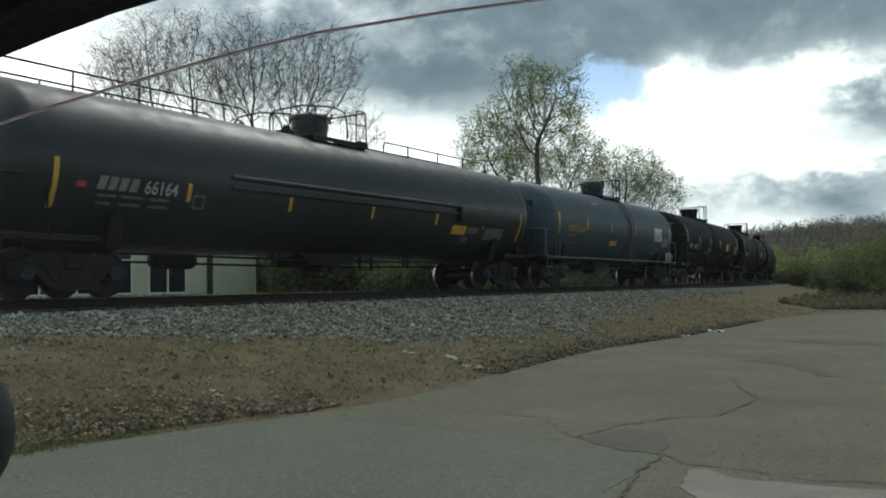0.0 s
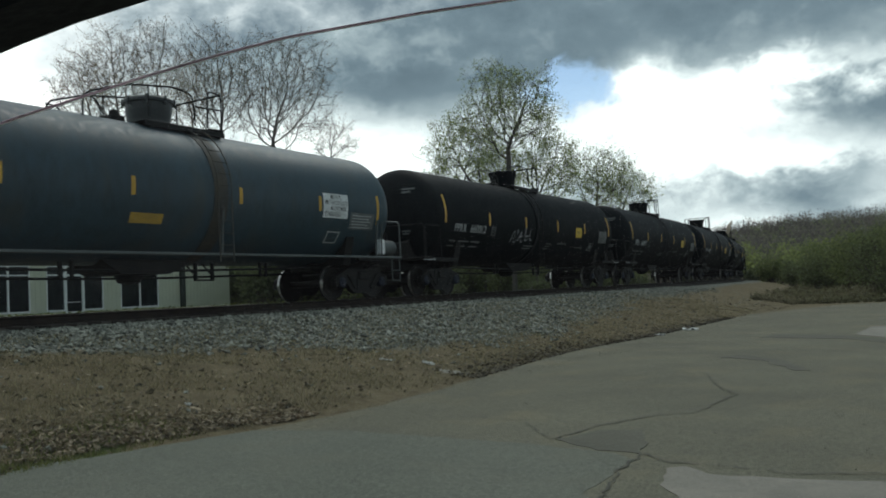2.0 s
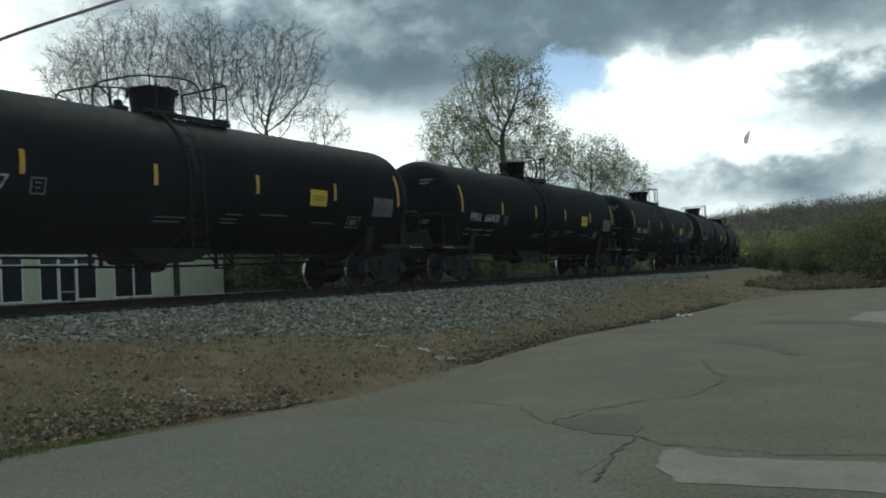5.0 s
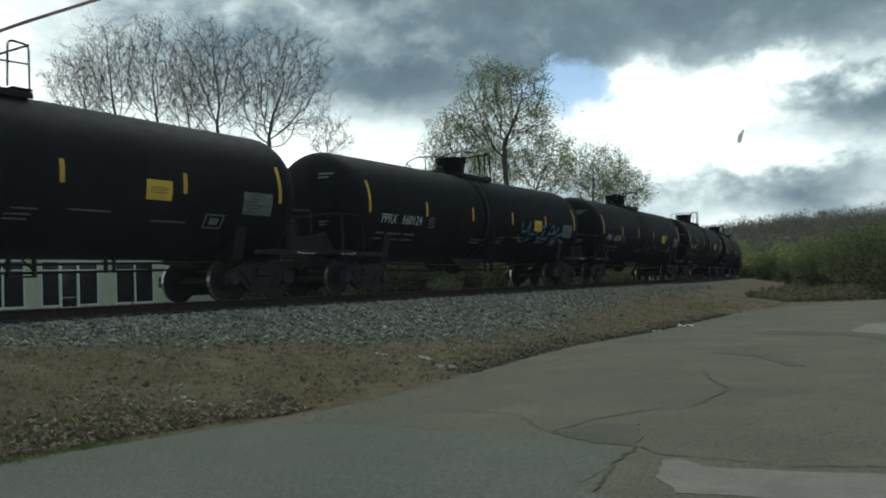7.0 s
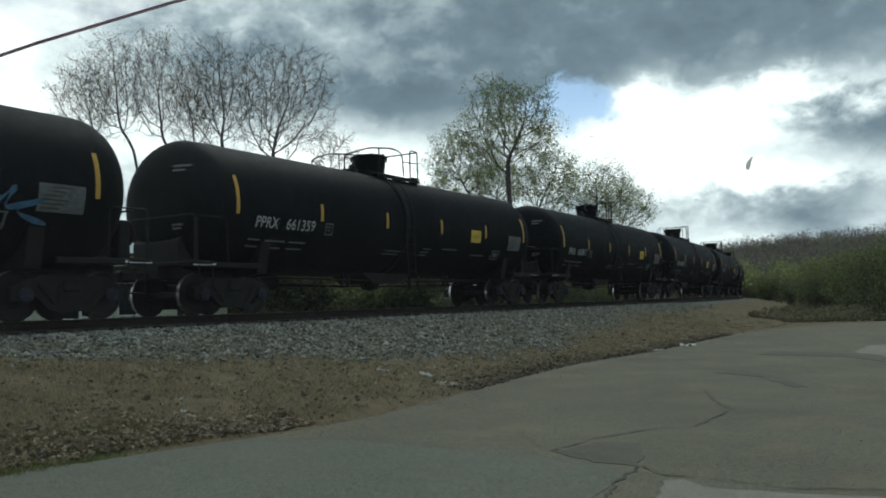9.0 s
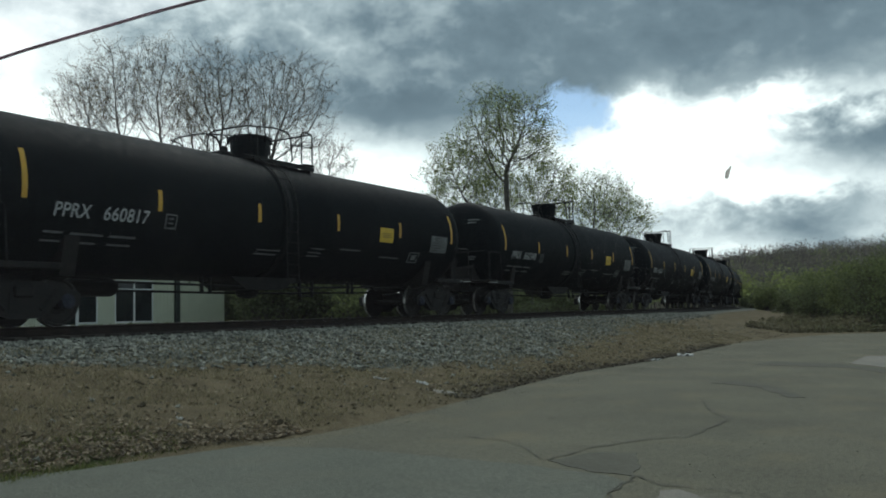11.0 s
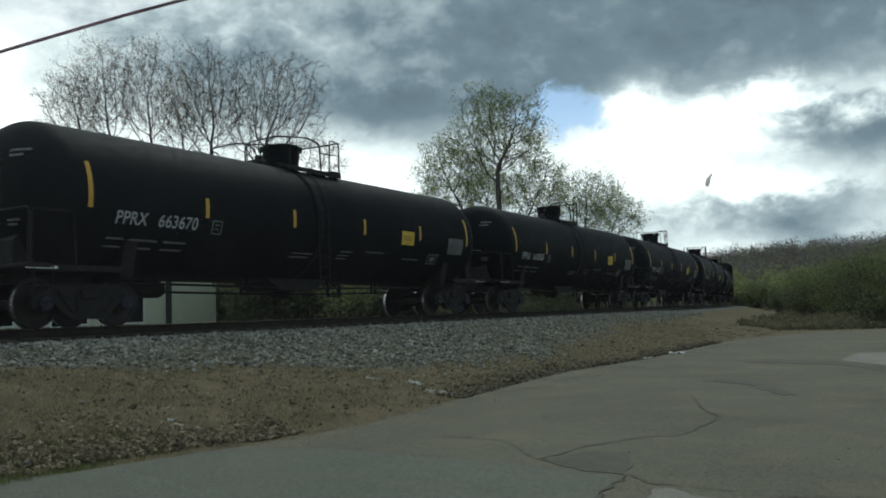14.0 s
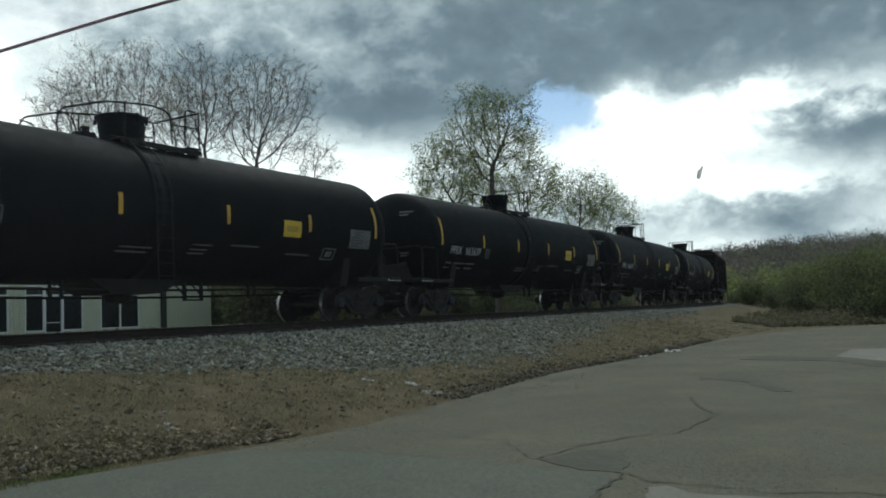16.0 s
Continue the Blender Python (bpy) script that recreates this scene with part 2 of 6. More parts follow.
M["shrub_bright"] = mat("fresh_shrub_leaves", (0.172, 0.196, 0.075), (0.132, 0.155, 0.062), 0.5, 0.75, 0, 0, vary=0.45, island=True, through_light=0.5)
# paler than bare wood: distance haze is mixed into this colour
M["woods"] = mat("bare_woods", (0.20, 0.172, 0.158), (0.155, 0.142, 0.122), 0.03, 0.9, 0, 0, vary=0.35, island=True, through_light=0.45)
M["woods_green"] = mat("budding_woods", (0.21, 0.23, 0.11), (0.175, 0.19, 0.105), 0.03, 0.9, 0, 0, vary=0.3, island=True, through_light=0.45)
M["woods_dark"] = mat("dark_bare_woods", (0.120, 0.108, 0.104), (0.090, 0.086, 0.078), 0.03, 0.9, 0, 0, vary=0.35, island=True, through_light=0.45)
M["woods_pale"] = mat("pale_spring_woods", (0.25, 0.28, 0.10), (0.20, 0.235, 0.09), 0.03, 0.9, 0, 0, vary=0.3, island=True, through_light=0.45)
M["twig"] = mat("bare_twigs", (0.075, 0.062, 0.05), (0.055, 0.046, 0.038), 1, 0.9, 0, 0, vary=0.3, island=True)
M["cream"] = mat("cream_metal_siding", (0.54, 0.55, 0.425), (0.49, 0.50, 0.385), 0.6, 0.6, 0, 0.03, 12, dirt=(0.38, 0.38, 0.29), dirt_amount=0.3)
M["frame_white"] = mat("white_window_frame", (0.75, 0.75, 0.74), (0.68, 0.68, 0.67), 3, 0.45, bump=0)
M["roof_metal"] = mat("blue_grey_roof_metal", (0.33, 0.38, 0.41), (0.28, 0.33, 0.36), 0.5, 0.5, 0.1, 0.05, 8)
M["post_green"] = mat("dark_green_paint", (0.02, 0.028, 0.022), (0.028, 0.036, 0.03), 3, 0.6, bump=0.05)
M["glass_dark"] = mat("dark_window_glass", (0.012, 0.015, 0.017), (0.016, 0.02, 0.022), 1, 0.08, bump=0)
M["trim_dark"] = mat("dark_car_trim", (0.010, 0.010, 0.013), (0.014, 0.014, 0.017), 5, 0.75, 0, 0.1, 150)
M["headliner"] = mat("charcoal_headliner_cloth", (0.030, 0.030, 0.031), (0.036, 0.036, 0.037), 8, 0.95, 0, 0.2, 200)
M["car_paint"] = mat("dark_car_paint", (0.02, 0.022, 0.028), (0.024, 0.026, 0.032), 1, 0.25, 0, 0, spec=0.6)
M["rubber"] = mat("black_tyre_rubber", (0.015, 0.015, 0.015), (0.02, 0.02, 0.02), 6, 0.85, 0, 0.2, 60)


def glass(name, color, ior=1.45, rough=0.0):
    mt = bpy.data.materials.new(name)
    mt.use_nodes = True
    p = mt.node_tree.nodes["Principled BSDF"]
    p.inputs["Base Color"].default_value = (*color, 1)
    p.inputs["Transmission Weight"].default_value = 1.0
    p.inputs["IOR"].default_value, p.inputs["Roughness"].default_value = ior, rough
    return mt


M["glass_car"] = glass("tinted_car_glass", (0.945, 0.975, 0.965), 1.06)


def veiled(mt, least, most):
    """A thin uneven film that scatters daylight on the glass, imitating veiling glare."""
    nt = mt.node_tree
    N, L = nt.nodes.new, nt.links.new
    tc, nz, mr = N("ShaderNodeTexCoord"), N("ShaderNodeTexNoise"), N("ShaderNodeMapRange")
    nz.inputs["Scale"].default_value, nz.inputs["Detail"].default_value = 14.0, 3.0
    L(tc.outputs["Object"], nz.inputs["Vector"])
    L(nz.outputs["Fac"], mr.inputs[0])
    for i, x in enumerate((0.3, 0.7, least, most)):
        mr.inputs[i + 1].default_value = x
    tr, ms = N("ShaderNodeBsdfTranslucent"), N("ShaderNodeMixShader")
    tr.inputs[0].default_value = (0.78, 0.74, 0.80, 1)
    L(mr.outputs[0], ms.inputs[0])
    L(nt.nodes["Principled BSDF"].outputs[0], ms.inputs[1])
    L(tr.outputs[0], ms.inputs[2])
    L(ms.outputs[0], nt.nodes["Material Output"].inputs[0])


veiled(M["glass_car"], 0.0030, 0.0058)


def sheer(mt, amount):
    """Lets part of the light straight through a thin film."""
    nt = mt.node_tree
    out = nt.nodes["Material Output"].inputs[0]
    was = out.links[0].from_socket
    tp, ms = nt.nodes.new("ShaderNodeBsdfTransparent"), nt.nodes.new("ShaderNodeMixShader")
    ms.inputs[0].default_value = amount
    nt.links.new(was, ms.inputs[1])
    nt.links.new(tp.outputs[0], ms.inputs[2])
    nt.links.new(ms.outputs[0], out)


M["speck"] = mat("dried_mud_speck", (0.55, 0.50, 0.40), (0.36, 0.32, 0.26), 300, 0.9, bump=0, through_light=0.85)
M["smear"] = mat("pale_dried_smear", (0.80, 0.80, 0.77), (0.72, 0.72, 0.70), 300, 0.9, bump=0, through_light=0.92)
sheer(M["speck"], 0.42)
sheer(M["smear"], 0.75)
M["pane_edge"] = mat("ground_glass_edge", (0.62, 0.50, 0.56), (0.66, 0.54, 0.60), 8, 0.5, bump=0, through_light=0.7)


def ground_material():
    """Ballast, bare earth and grass, told apart by two maps kept on the sheet."""
    mt = bpy.data.materials.new("ballast_earth_and_grass")
    mt.use_nodes = True
    nt = mt.node_tree
    N, L = nt.nodes.new, nt.links.new
    p = nt.nodes["Principled BSDF"]
    tc = N("ShaderNodeTexCoord")

    def nz(sc, det=6, rough=0.6):
        n = N("ShaderNodeTexNoise")
        n.inputs["Scale"].default_value, n.inputs["Detail"].default_value, n.inputs["Roughness"].default_value = sc, det, rough
        L(tc.outputs["Object"], n.inputs["Vector"])
        return n.outputs["Fac"]

    def ramp(v, *stops):
        n = N("ShaderNodeValToRGB")
        L(v, n.inputs[0])
        for i, (q, c) in enumerate(stops):
            e = n.color_ramp.elements[i] if i < 2 else n.color_ramp.elements.new(q)
            e.position, e.color = q, (*c, 1)
        return n.outputs[0]

    def mix(f, a, b):
        n = N("ShaderNodeMix")
        n.data_type = "RGBA"
        L(f, n.inputs["Factor"]), L(a, n.inputs["A"]), L(b, n.inputs["B"])
        return n.outputs["Result"]

    def mask(name, spread, lo, hi, sc):
        at = N("ShaderNodeAttribute")
        at.attribute_name = name
        a = N("ShaderNodeMath")
        a.operation = "MULTIPLY_ADD"
        L(nz(sc, 8, 0.7), a.inputs[0])
        a.inputs[1].default_value = spread
        L(at.outputs["Fac"], a.inputs[2])
        r = N("ShaderNodeMapRange")
        r.interpolation_type = "SMOOTHSTEP"
        L(a.outputs[0], r.inputs[0])
        r.inputs[1].default_value, r.inputs[2].default_value = lo + spread / 2, hi + spread / 2
        return r.outputs[0]

    vor = N("ShaderNodeTexVoronoi")
    vor.inputs["Scale"].default_value = 17
    L(tc.outputs["Object"], vor.inputs["Vector"])
    vs = N("ShaderNodeSeparateColor")
    L(vor.outputs["Color"], vs.inputs[0])
    stone = ramp(vs.outputs[0], (0.0, (0.05, 0.052, 0.045)), (0.5, (0.12, 0.123, 0.106)), (1.0, (0.23, 0.235, 0.20)))
    earth = ramp(nz(2.6, 10, 0.8), (0.28, (0.054, 0.042, 0.022)), (0.5, (0.129, 0.102, 0.059)), (0.74, (0.200, 0.160, 0.097)))
    grass = ramp(nz(2.2, 8), (0.3, (0.035, 0.045, 0.014)), (0.6, (0.065, 0.08, 0.025)), (0.8, (0.12, 0.11, 0.055)))
    far = ramp(nz(0.12, 8), (0.35, (0.045, 0.05, 0.022)), (0.65, (0.085, 0.078, 0.05)))
    col = mix(mask("ballast", 0.9, 0.35, 0.65, 1.4), earth, stone)
    col = mix(mask("green", 0.7, 0.4, 0.6, 1.1), col, grass)
    col = mix(mask("distance", 0.2, 0.4, 0.6, 0.2), col, far)
    L(col, p.inputs["Base Color"])
    p.inputs["Roughness"].default_value = 0.95
    p.inputs["Specular IOR Level"].default_value = 0.2
    bn = N("ShaderNodeBump")
    bn.inputs["Strength"].default_value, bn.inputs["Distance"].default_value = 0.9, 0.04
    L(nz(22, 8), bn.inputs["Height"])
    L(bn.outputs[0], p.inputs["Normal"])
    return mt


M["ground"] = ground_material()


# ---------- mesh helpers ----------
def part(name, bm, material, parent=None, label="", smooth=False):
    """Links a bmesh as one mesh object, under a thing where one is given."""
    me = bpy.data.meshes.new(name)
    if smooth:
        for f in bm.faces:
            f.smooth = True
    bm.to_mesh(me)
    bm.free()
    for mt in (material if isinstance(material, (list, tuple)) else (material,)):
        me.materials.append(mt)
    ob = new(name, me)
    if parent:
        ob.parent = parent
    return tagged(ob, label)


def raw(name, verts, faces, material, parent=None, label="", smooth=False):
    me = bpy.data.meshes.new(name)
    me.from_pydata([tuple(v) for v in verts], [], [tuple(f) for f in faces])
    if smooth:
        me.shade_smooth()
    me.materials.append(material)
    ob = new(name, me)
    if parent:
        ob.parent = parent
    return tagged(ob, label)


def box(bm, lo, hi, bevel=0.0, m=None):
    r = bmesh.ops.create_cube(bm, size=1.0)
    vs = r["verts"]
    for v in vs:
        v.co = Vector([lo[i] + (hi[i] - lo[i]) * (v.co[i] + 0.5) for i in range(3)])
    if bevel:
        es = list({e for v in vs for e in v.link_edges})
        r = bmesh.ops.bevel(bm, geom=es, offset=bevel, segments=1, affect="EDGES")
        vs = list({v for f in r["faces"] for v in f.verts})
    if m:
        bmesh.ops.transform(bm, matrix=m, verts=vs)
    return bm


def tube(bm, pts, r, seg=6, r1=None):
    """A round bar along the points."""
    pts = [Vector(p) for p in pts]
    rings = []
    for i, p in enumerate(pts):
        d = (pts[min(i + 1, len(pts) - 1)] - pts[max(i - 1, 0)]).normalized()
        a = d.orthogonal().normalized() if i == 0 else (last - d * last.dot(d)).normalized()
        last = a
        b = d.cross(a)
        rr = r if r1 is None else r + (r1 - r) * i / (len(pts) - 1)
        rings.append([bm.verts.new(p + (a * math.cos(k * math.tau / seg) + b * math.sin(k * math.tau / seg)) * rr) for k in range(seg)])
    for u, v in zip(rings, rings[1:]):
        for k in range(seg):
            bm.faces.new((u[k], u[(k + 1) % seg], v[(k + 1) % seg], v[k]))
    bm.faces.new(rings[0][::-1])
    bm.faces.new(rings[-1])
    return bm


def lathe(bm, profile, seg=48, axis="y", centre=(0, 0, 0)):
    """A solid turned about an axis: profile rows are (place along the axis, radius)."""
    rings = []
    for s, r in profile:
        ring = []
        for k in range(seg if r > 1e-6 else 1):
            a = k * math.tau / seg
            c, d = r * math.cos(a), r * math.sin(a)
            v = {"y": (c, s, d), "x": (s, c, d), "z": (c, d, s)}[axis]
            ring.append(bm.verts.new(Vector(v) + Vector(centre)))
        rings.append(ring)
    for u, v in zip(rings, rings[1:]):
        n = max(len(u), len(v))
        for k in range(n):
            q = [u[k % len(u)], u[(k + 1) % len(u)], v[(k + 1) % len(v)], v[k % len(v)]]
            q = list(dict.fromkeys(q))
            if len(q) > 2:
                bm.faces.new(q)
    for ring, flip in ((rings[0], True), (rings[-1], False)):
        if len(ring) > 2:
            bm.faces.new(ring[::-1] if flip else ring)
    bmesh.ops.recalc_face_normals(bm, faces=bm.faces)
    return bm


def slab(bm, outline, lo, hi, axis="z"):
    """A flat piece with this outline (pairs), between two heights along an axis."""
    def at(p, h):
        return {"z": (p[0], p[1], h), "x": (h, p[0], p[1]), "y": (p[0], h, p[1])}[axis]
    a = [bm.verts.new(at(p, lo)) for p in outline]
    b = [bm.verts.new(at(p, hi)) for p in outline]
    n = len(outline)
    fs = [bm.faces.new(a[::-1]), bm.faces.new(b)]
    for i in range(n):
        fs.append(bm.faces.new((a[i], a[(i + 1) % n], b[(i + 1) % n], b[i])))
    bmesh.ops.recalc_face_normals(bm, faces=fs)
    return bm


def wob(x, y, s=1.0, seed=0.0):
    """Smooth noise between about -1 and 1 on arrays."""
    x, y = np.asarray(x, float) * s, np.asarray(y, float) * s
    k = seed * 1.7
    return (np.sin(1.3 * x + 0.7 * y + k) + np.sin(-0.8 * x + 1.9 * y + 2.1 + k) + np.sin(2.3 * x - 1.1 * y + 4.2 + k)
            + 0.6 * np.sin(3.9 * x + 3.1 * y + 1.1 + k) + 0.6 * np.sin(-4.3 * x + 2.7 * y + k)) / 4.2


def sstep(v, lo, hi):
    q = np.clip((np.asarray(v, float) - lo) / (hi - lo), 0, 1)
    return q * q * (3 - 2 * q)


# ---------- the line of the track ----------
TX, CURVE, RADIUS, RAIL = -15.2, 27.0, 365.0, 1.30


def track(s):
    """Place and heading (degrees) of the track's middle at the length s along it."""
    if s <= CURVE:
        return TX, s, 0.0
    a = (s - CURVE) / RADIUS
    return TX - RADIUS * (1 - math.cos(a)), CURVE + RADIUS * math.sin(a), math.degrees(a)


def offset(x, y):
    """Metres to the camera's side of the track's middle."""
    x, y = np.asarray(x, float), np.asarray(y, float)
    k = np.clip(y - CURVE, 0, RADIUS * 0.8)
    return x - (TX - (RADIUS - np.sqrt(RADIUS ** 2 - k * k)))


def ground_height(x, y):
    x, y = np.asarray(x, float), np.asarray(y, float)
    u = offset(x, y)
    # the foot of the bank spreads over the lot's edge for a stretch
    foot = np.interp(y, (4, 5, 6.7, 8.4, 10, 12.2, 16), (0, 0.15, 0.35, 0.5, 0.45, 0.25, 0))
    u = np.where(u > 4.2, u - foot * sstep(u, 4.2, 7.5), u)
    bank = np.interp(u, (2.3, 3.2, 4.2, 8.35, 9.6), (1.03, 0.94, 0.80, 0.0, -0.02))
    lumps = 0.05 * wob(x, y, 1.1) + 0.035 * wob(x, y, 3.3, 2) + 0.015 * wob(x, y, 9, 4)
    z = np.where(u > 2.3, bank + lumps * sstep(u, 2.3, 4) * (1 - sstep(u, 7.9, 8.6)), 1.03)
    # far side: a shallow dip, then a slow rise
    back = np.interp(-u, (2.3, 4.0, 30.0, 34.0, 62.0, 300.0), (1.03, 0.92, 1.10, 1.2, 3.2, 9.0)) + 0.06 * wob(x, y, 0.4, 5)
    z = np.where(u < -2.3, back, z)
    # beyond the paved lot
    z = z + sstep(y, 43, 60) * sstep(u, 6, 12) * (0.5 + 0.2 * wob(x, y, 0.3))
    # wooded ridge
    az = np.degrees(np.arctan2(-x, np.maximum(y, 1)))
    ridge = sstep(y, 190, 400) * (17.5 + 2.0 * wob(x, y, 0.012, 3)) * np.interp(az, (-60, 0, 8, 12.5, 16, 60), (0.9, 1.0, 1.0, 0.85, 0.62, 0.6))
    return z + ridge


def build_ground():
    xs = np.unique(np.round(np.concatenate([np.linspace(-900, -100, 17), np.linspace(-100, -22, 40), np.linspace(-22, -17.5, 14),
                                            np.arange(-17.5, -6.2, 0.1), np.linspace(-6.2, 12, 16), np.linspace(12, 120, 18), np.linspace(120, 900, 14)]), 3))
    ys = np.unique(np.round(np.concatenate([np.linspace(-400, -10, 14), np.linspace(-10, 2, 20), np.arange(2, 34, 0.12), np.arange(34, 60, 0.4),
                                            np.linspace(60, 130, 46), np.linspace(130, 460, 56), np.linspace(460, 1600, 14)]), 3))
    X, Y = np.meshgrid(xs, ys)
    Z = ground_height(X, Y)
    nx, ny = len(xs), len(ys)
    verts = np.stack([X.ravel(), Y.ravel(), Z.ravel()], 1)
    i = (np.arange(ny - 1)[:, None] * nx + np.arange(nx - 1)[None]).ravel()
    faces = np.stack([i, i + 1, i + 1 + nx, i + nx], 1)
    g = raw("ground", verts.tolist(), faces.tolist(), M["ground"], smooth=True)
    u = offset(X, Y).ravel()
    y = Y.ravel()
    foot = np.interp(y, (0, 7, 9.3, 12.7, 18.5, 30, 60), (4.0, 4.1, 4.8, 6.4, 6.9, 4.6, 3.2))
    ballast = np.where(u > -3, 0.5 + (foot - u) * 0.45, 0.0)
    green = np.where(u < -4, 0.75, 0.0) + 0.9 * np.exp(-((u - 8.2) / 0.32) ** 2) * (1 - sstep(y, 4.5, 6.5)) + 0.5 * sstep(y, 44, 56) * sstep(u, 8, 12)
    dist = sstep(np.hypot(X, Y).ravel(), 110, 170)
    for name, v in (("ballast", np.clip(ballast, 0, 1)), ("green", green), ("distance", dist)):
        at = g.data.attributes.new(name, "FLOAT", "POINT")
        at.data.foreach_set("value", np.asarray(v, dtype=np.float32))
    tagged(g, "earth bank, grey ballast and rough grass under a railway line", "ground", kind="structure")


def build_lot():
    edge = [(-7.6, -30), (-7.5, 2), (-7.16, 4.4), (-6.80, 4.98), (-6.60, 5.8), (-6.36, 6.7), (-6.20, 8.3), (-6.30, 10.0), (-6.54, 12.2), (-6.85, 14.6), (-7.0, 17.3),
            (-6.65, 21.2), (-6.75, 27.7), (-6.8, 32.3), (-5.7, 36.7), (-4.6, 40.2), (-2.5, 41.6), (8, 42.5), (40, 44)]
    fine = []
    for (x0, y0), (x1, y1) in zip(edge, edge[1:]):
        n = max(1, int(math.hypot(x1 - x0, y1 - y0) / 0.15)) if y1 > 1 and x1 < 9 else 2
        for k in range(n):
            t = k / n
            x, y = x0 + (x1 - x0) * t, y0 + (y1 - y0) * t
            fine.append((x + 0.05 * float(wob(x, y, 2.3)) + 0.025 * float(wob(x, y, 8, 3)), y))
    outline = fine + [(40, 44), (40, -30)]
    bm = slab(bmesh.new(), outline, -0.05, 0.035)
    lot = part("road", bm, M["asphalt"])
    tagged(lot, "worn grey asphalt lot with a ragged edge and cracks", "pavement", kind="structure")

    def patch(name, pts, material, h, label, jag=0.02):
        rng = random.Random(len(name))
        out = []
        for (x0, y0), (x1, y1) in zip(pts, pts[1:] + pts[:1]):
            n = max(2, int(math.hypot(x1 - x0, y1 - y0) / 0.12))
            for k in range(n):
                out.append((x0 + (x1 - x0) * k / n + rng.uniform(-jag, jag), y0 + (y1 - y0) * k / n + rng.uniform(-jag, jag)))
        o = part(name, slab(bmesh.new(), out, 0.02, h), material, lot, label)
        return o

    patch("resurfaced_strip", [(-6.40, 6.6), (-5.36, 6.86), (-4.13, 6.78), (-3.34, 6.73), (-2.47, 6.54), (-2.24, 6.3), (-2.2, 5.2), (0.8, 3.0), (0.8, -8.0), (-7.45, -8.0), (-7.45, 2.0), (-7.2, 4.4), (-6.84, 4.98), (-6.64, 5.8)],
          M["asphalt_new"], 0.0385, "smoother blue-grey strip of newer asphalt")
    patch("concrete_patch", [(-1.80, 5.6), (-1.92, 6.12), (-1.80, 6.24), (-1.6, 6.02), (-1.07, 6.06), (0.3, 6.3), (4.0, 6.8), (4.0, 5.9), (-0.4, 5.36), (-1.2, 5.28), (-1.56, 5.25)], M["concrete"], 0.040, "pale broken concrete slab")
    patch("concrete_patch", [(-2.12, 20.5), (-2.05, 23.4), (1.5, 23.8), (4, 21.0), (4, 16.5), (-1.15, 19.0)], M["concrete"], 0.041, "pale concrete pad")
    patch("dark_patch", [(-3.17, 6.97), (-2.99, 7.51), (-2.61, 7.66), (-2.33, 6.9), (-2.28, 6.59), (-2.65, 6.64)], M["asphalt_dark"], 0.0405, "darker repair of newer asphalt")
    patch("dark_patch", [(-3.77, 15.14), (-3.42, 15.57), (-2.53, 14.48), (-1.98, 13.03), (-2.1, 12.9), (-2.48, 13.65), (-2.9, 14.5)], M["asphalt_dark"], 0.0392, "darker stain of older asphalt", 0.06)
    patch("dark_patch", [(-4.01, 19.92), (-3.88, 21.11), (-2.37, 20.4), (-1.25, 18.9), (-0.4, 17.6), (-0.5, 17.2), (-1.17, 17.6), (-2.07, 19.2)], M["asphalt_dark"], 0.0392, "darker stain of older asphalt", 0.06)

    def crack(pts, w):
        rng = random.Random(int(abs(pts[0][0] * 100)))
        line = []
        for (x0, y0), (x1, y1) in zip(pts, pts[1:]):
            n = max(2, int(math.hypot(x1 - x0, y1 - y0) / 0.08))
            for k in range(n):
                line.append((x0 + (x1 - x0) * k / n + rng.uniform(-0.03, 0.03), y0 + (y1 - y0) * k / n + rng.uniform(-0.06, 0.06)))
        line.append(pts[-1])
        vs, fs = [], []
        for i, (x, y) in enumerate(line):
            ww = w * 1.15 * rng.uniform(0.15, 1.6)
            xa, ya = line[max(i - 1, 0)]
            xb, yb = line[min(i + 1, len(line) - 1)]
            ln = math.hypot(xb - xa, yb - ya) or 1.0
            nx, ny = -(yb - ya) / ln * ww, (xb - xa) / ln * ww
            vs += [(x - nx, y - ny, 0.0435), (x + nx, y + ny, 0.0435)]
            if i:
                fs.append((2 * i - 2, 2 * i - 1, 2 * i + 1, 2 * i))
        raw("crack", vs, fs, M["crack"], lot, "thin dark crack")

    crack([(-3.97, 12.48), (-3.24, 12.44), (-2.8, 11.1), (-2.36, 10.22), (-2.41, 9.33), (-2.4, 8.78), (-2.7, 8.53), (-2.9, 8.22), (-3.1, 7.77), (-3.18, 7.06), (-3.38, 6.77)], 0.009)
    crack([(-4.82, 7.93), (-3.95, 7.89), (-3.15, 7.82)], 0.006)
    crack([(-3.92, 7.83), (-3.49, 7.31), (-3.21, 7.05)], 0.004)
    crack([(-2.24, 6.63), (-2.03, 6.37), (-1.78, 6.35), (-1.53, 6.27), (-1.0, 6.25), (-0.3, 6.42), (1.5, 6.6)], 0.0075)
    crack([(-2.24, 6.63), (-2.23, 6.29), (-2.22, 5.91), (-2.12, 5.5), (-2.05, 5.1)], 0.0075)
    crack([(-6.3, 6.72), (-5.36, 6.90), (-4.13, 6.82), (-3.4, 6.77)], 0.003)
    crack([(-3.3, 12.5), (-3.9, 13.4), (-5.0, 13.9)], 0.003)
    crack([(-2.36, 10.22), (-1.9, 10.6), (-1.2, 10.4)], 0.003)
    crack([(-5.4, 9.3), (-4.9, 9.6), (-4.4, 9.5)], 0.003)
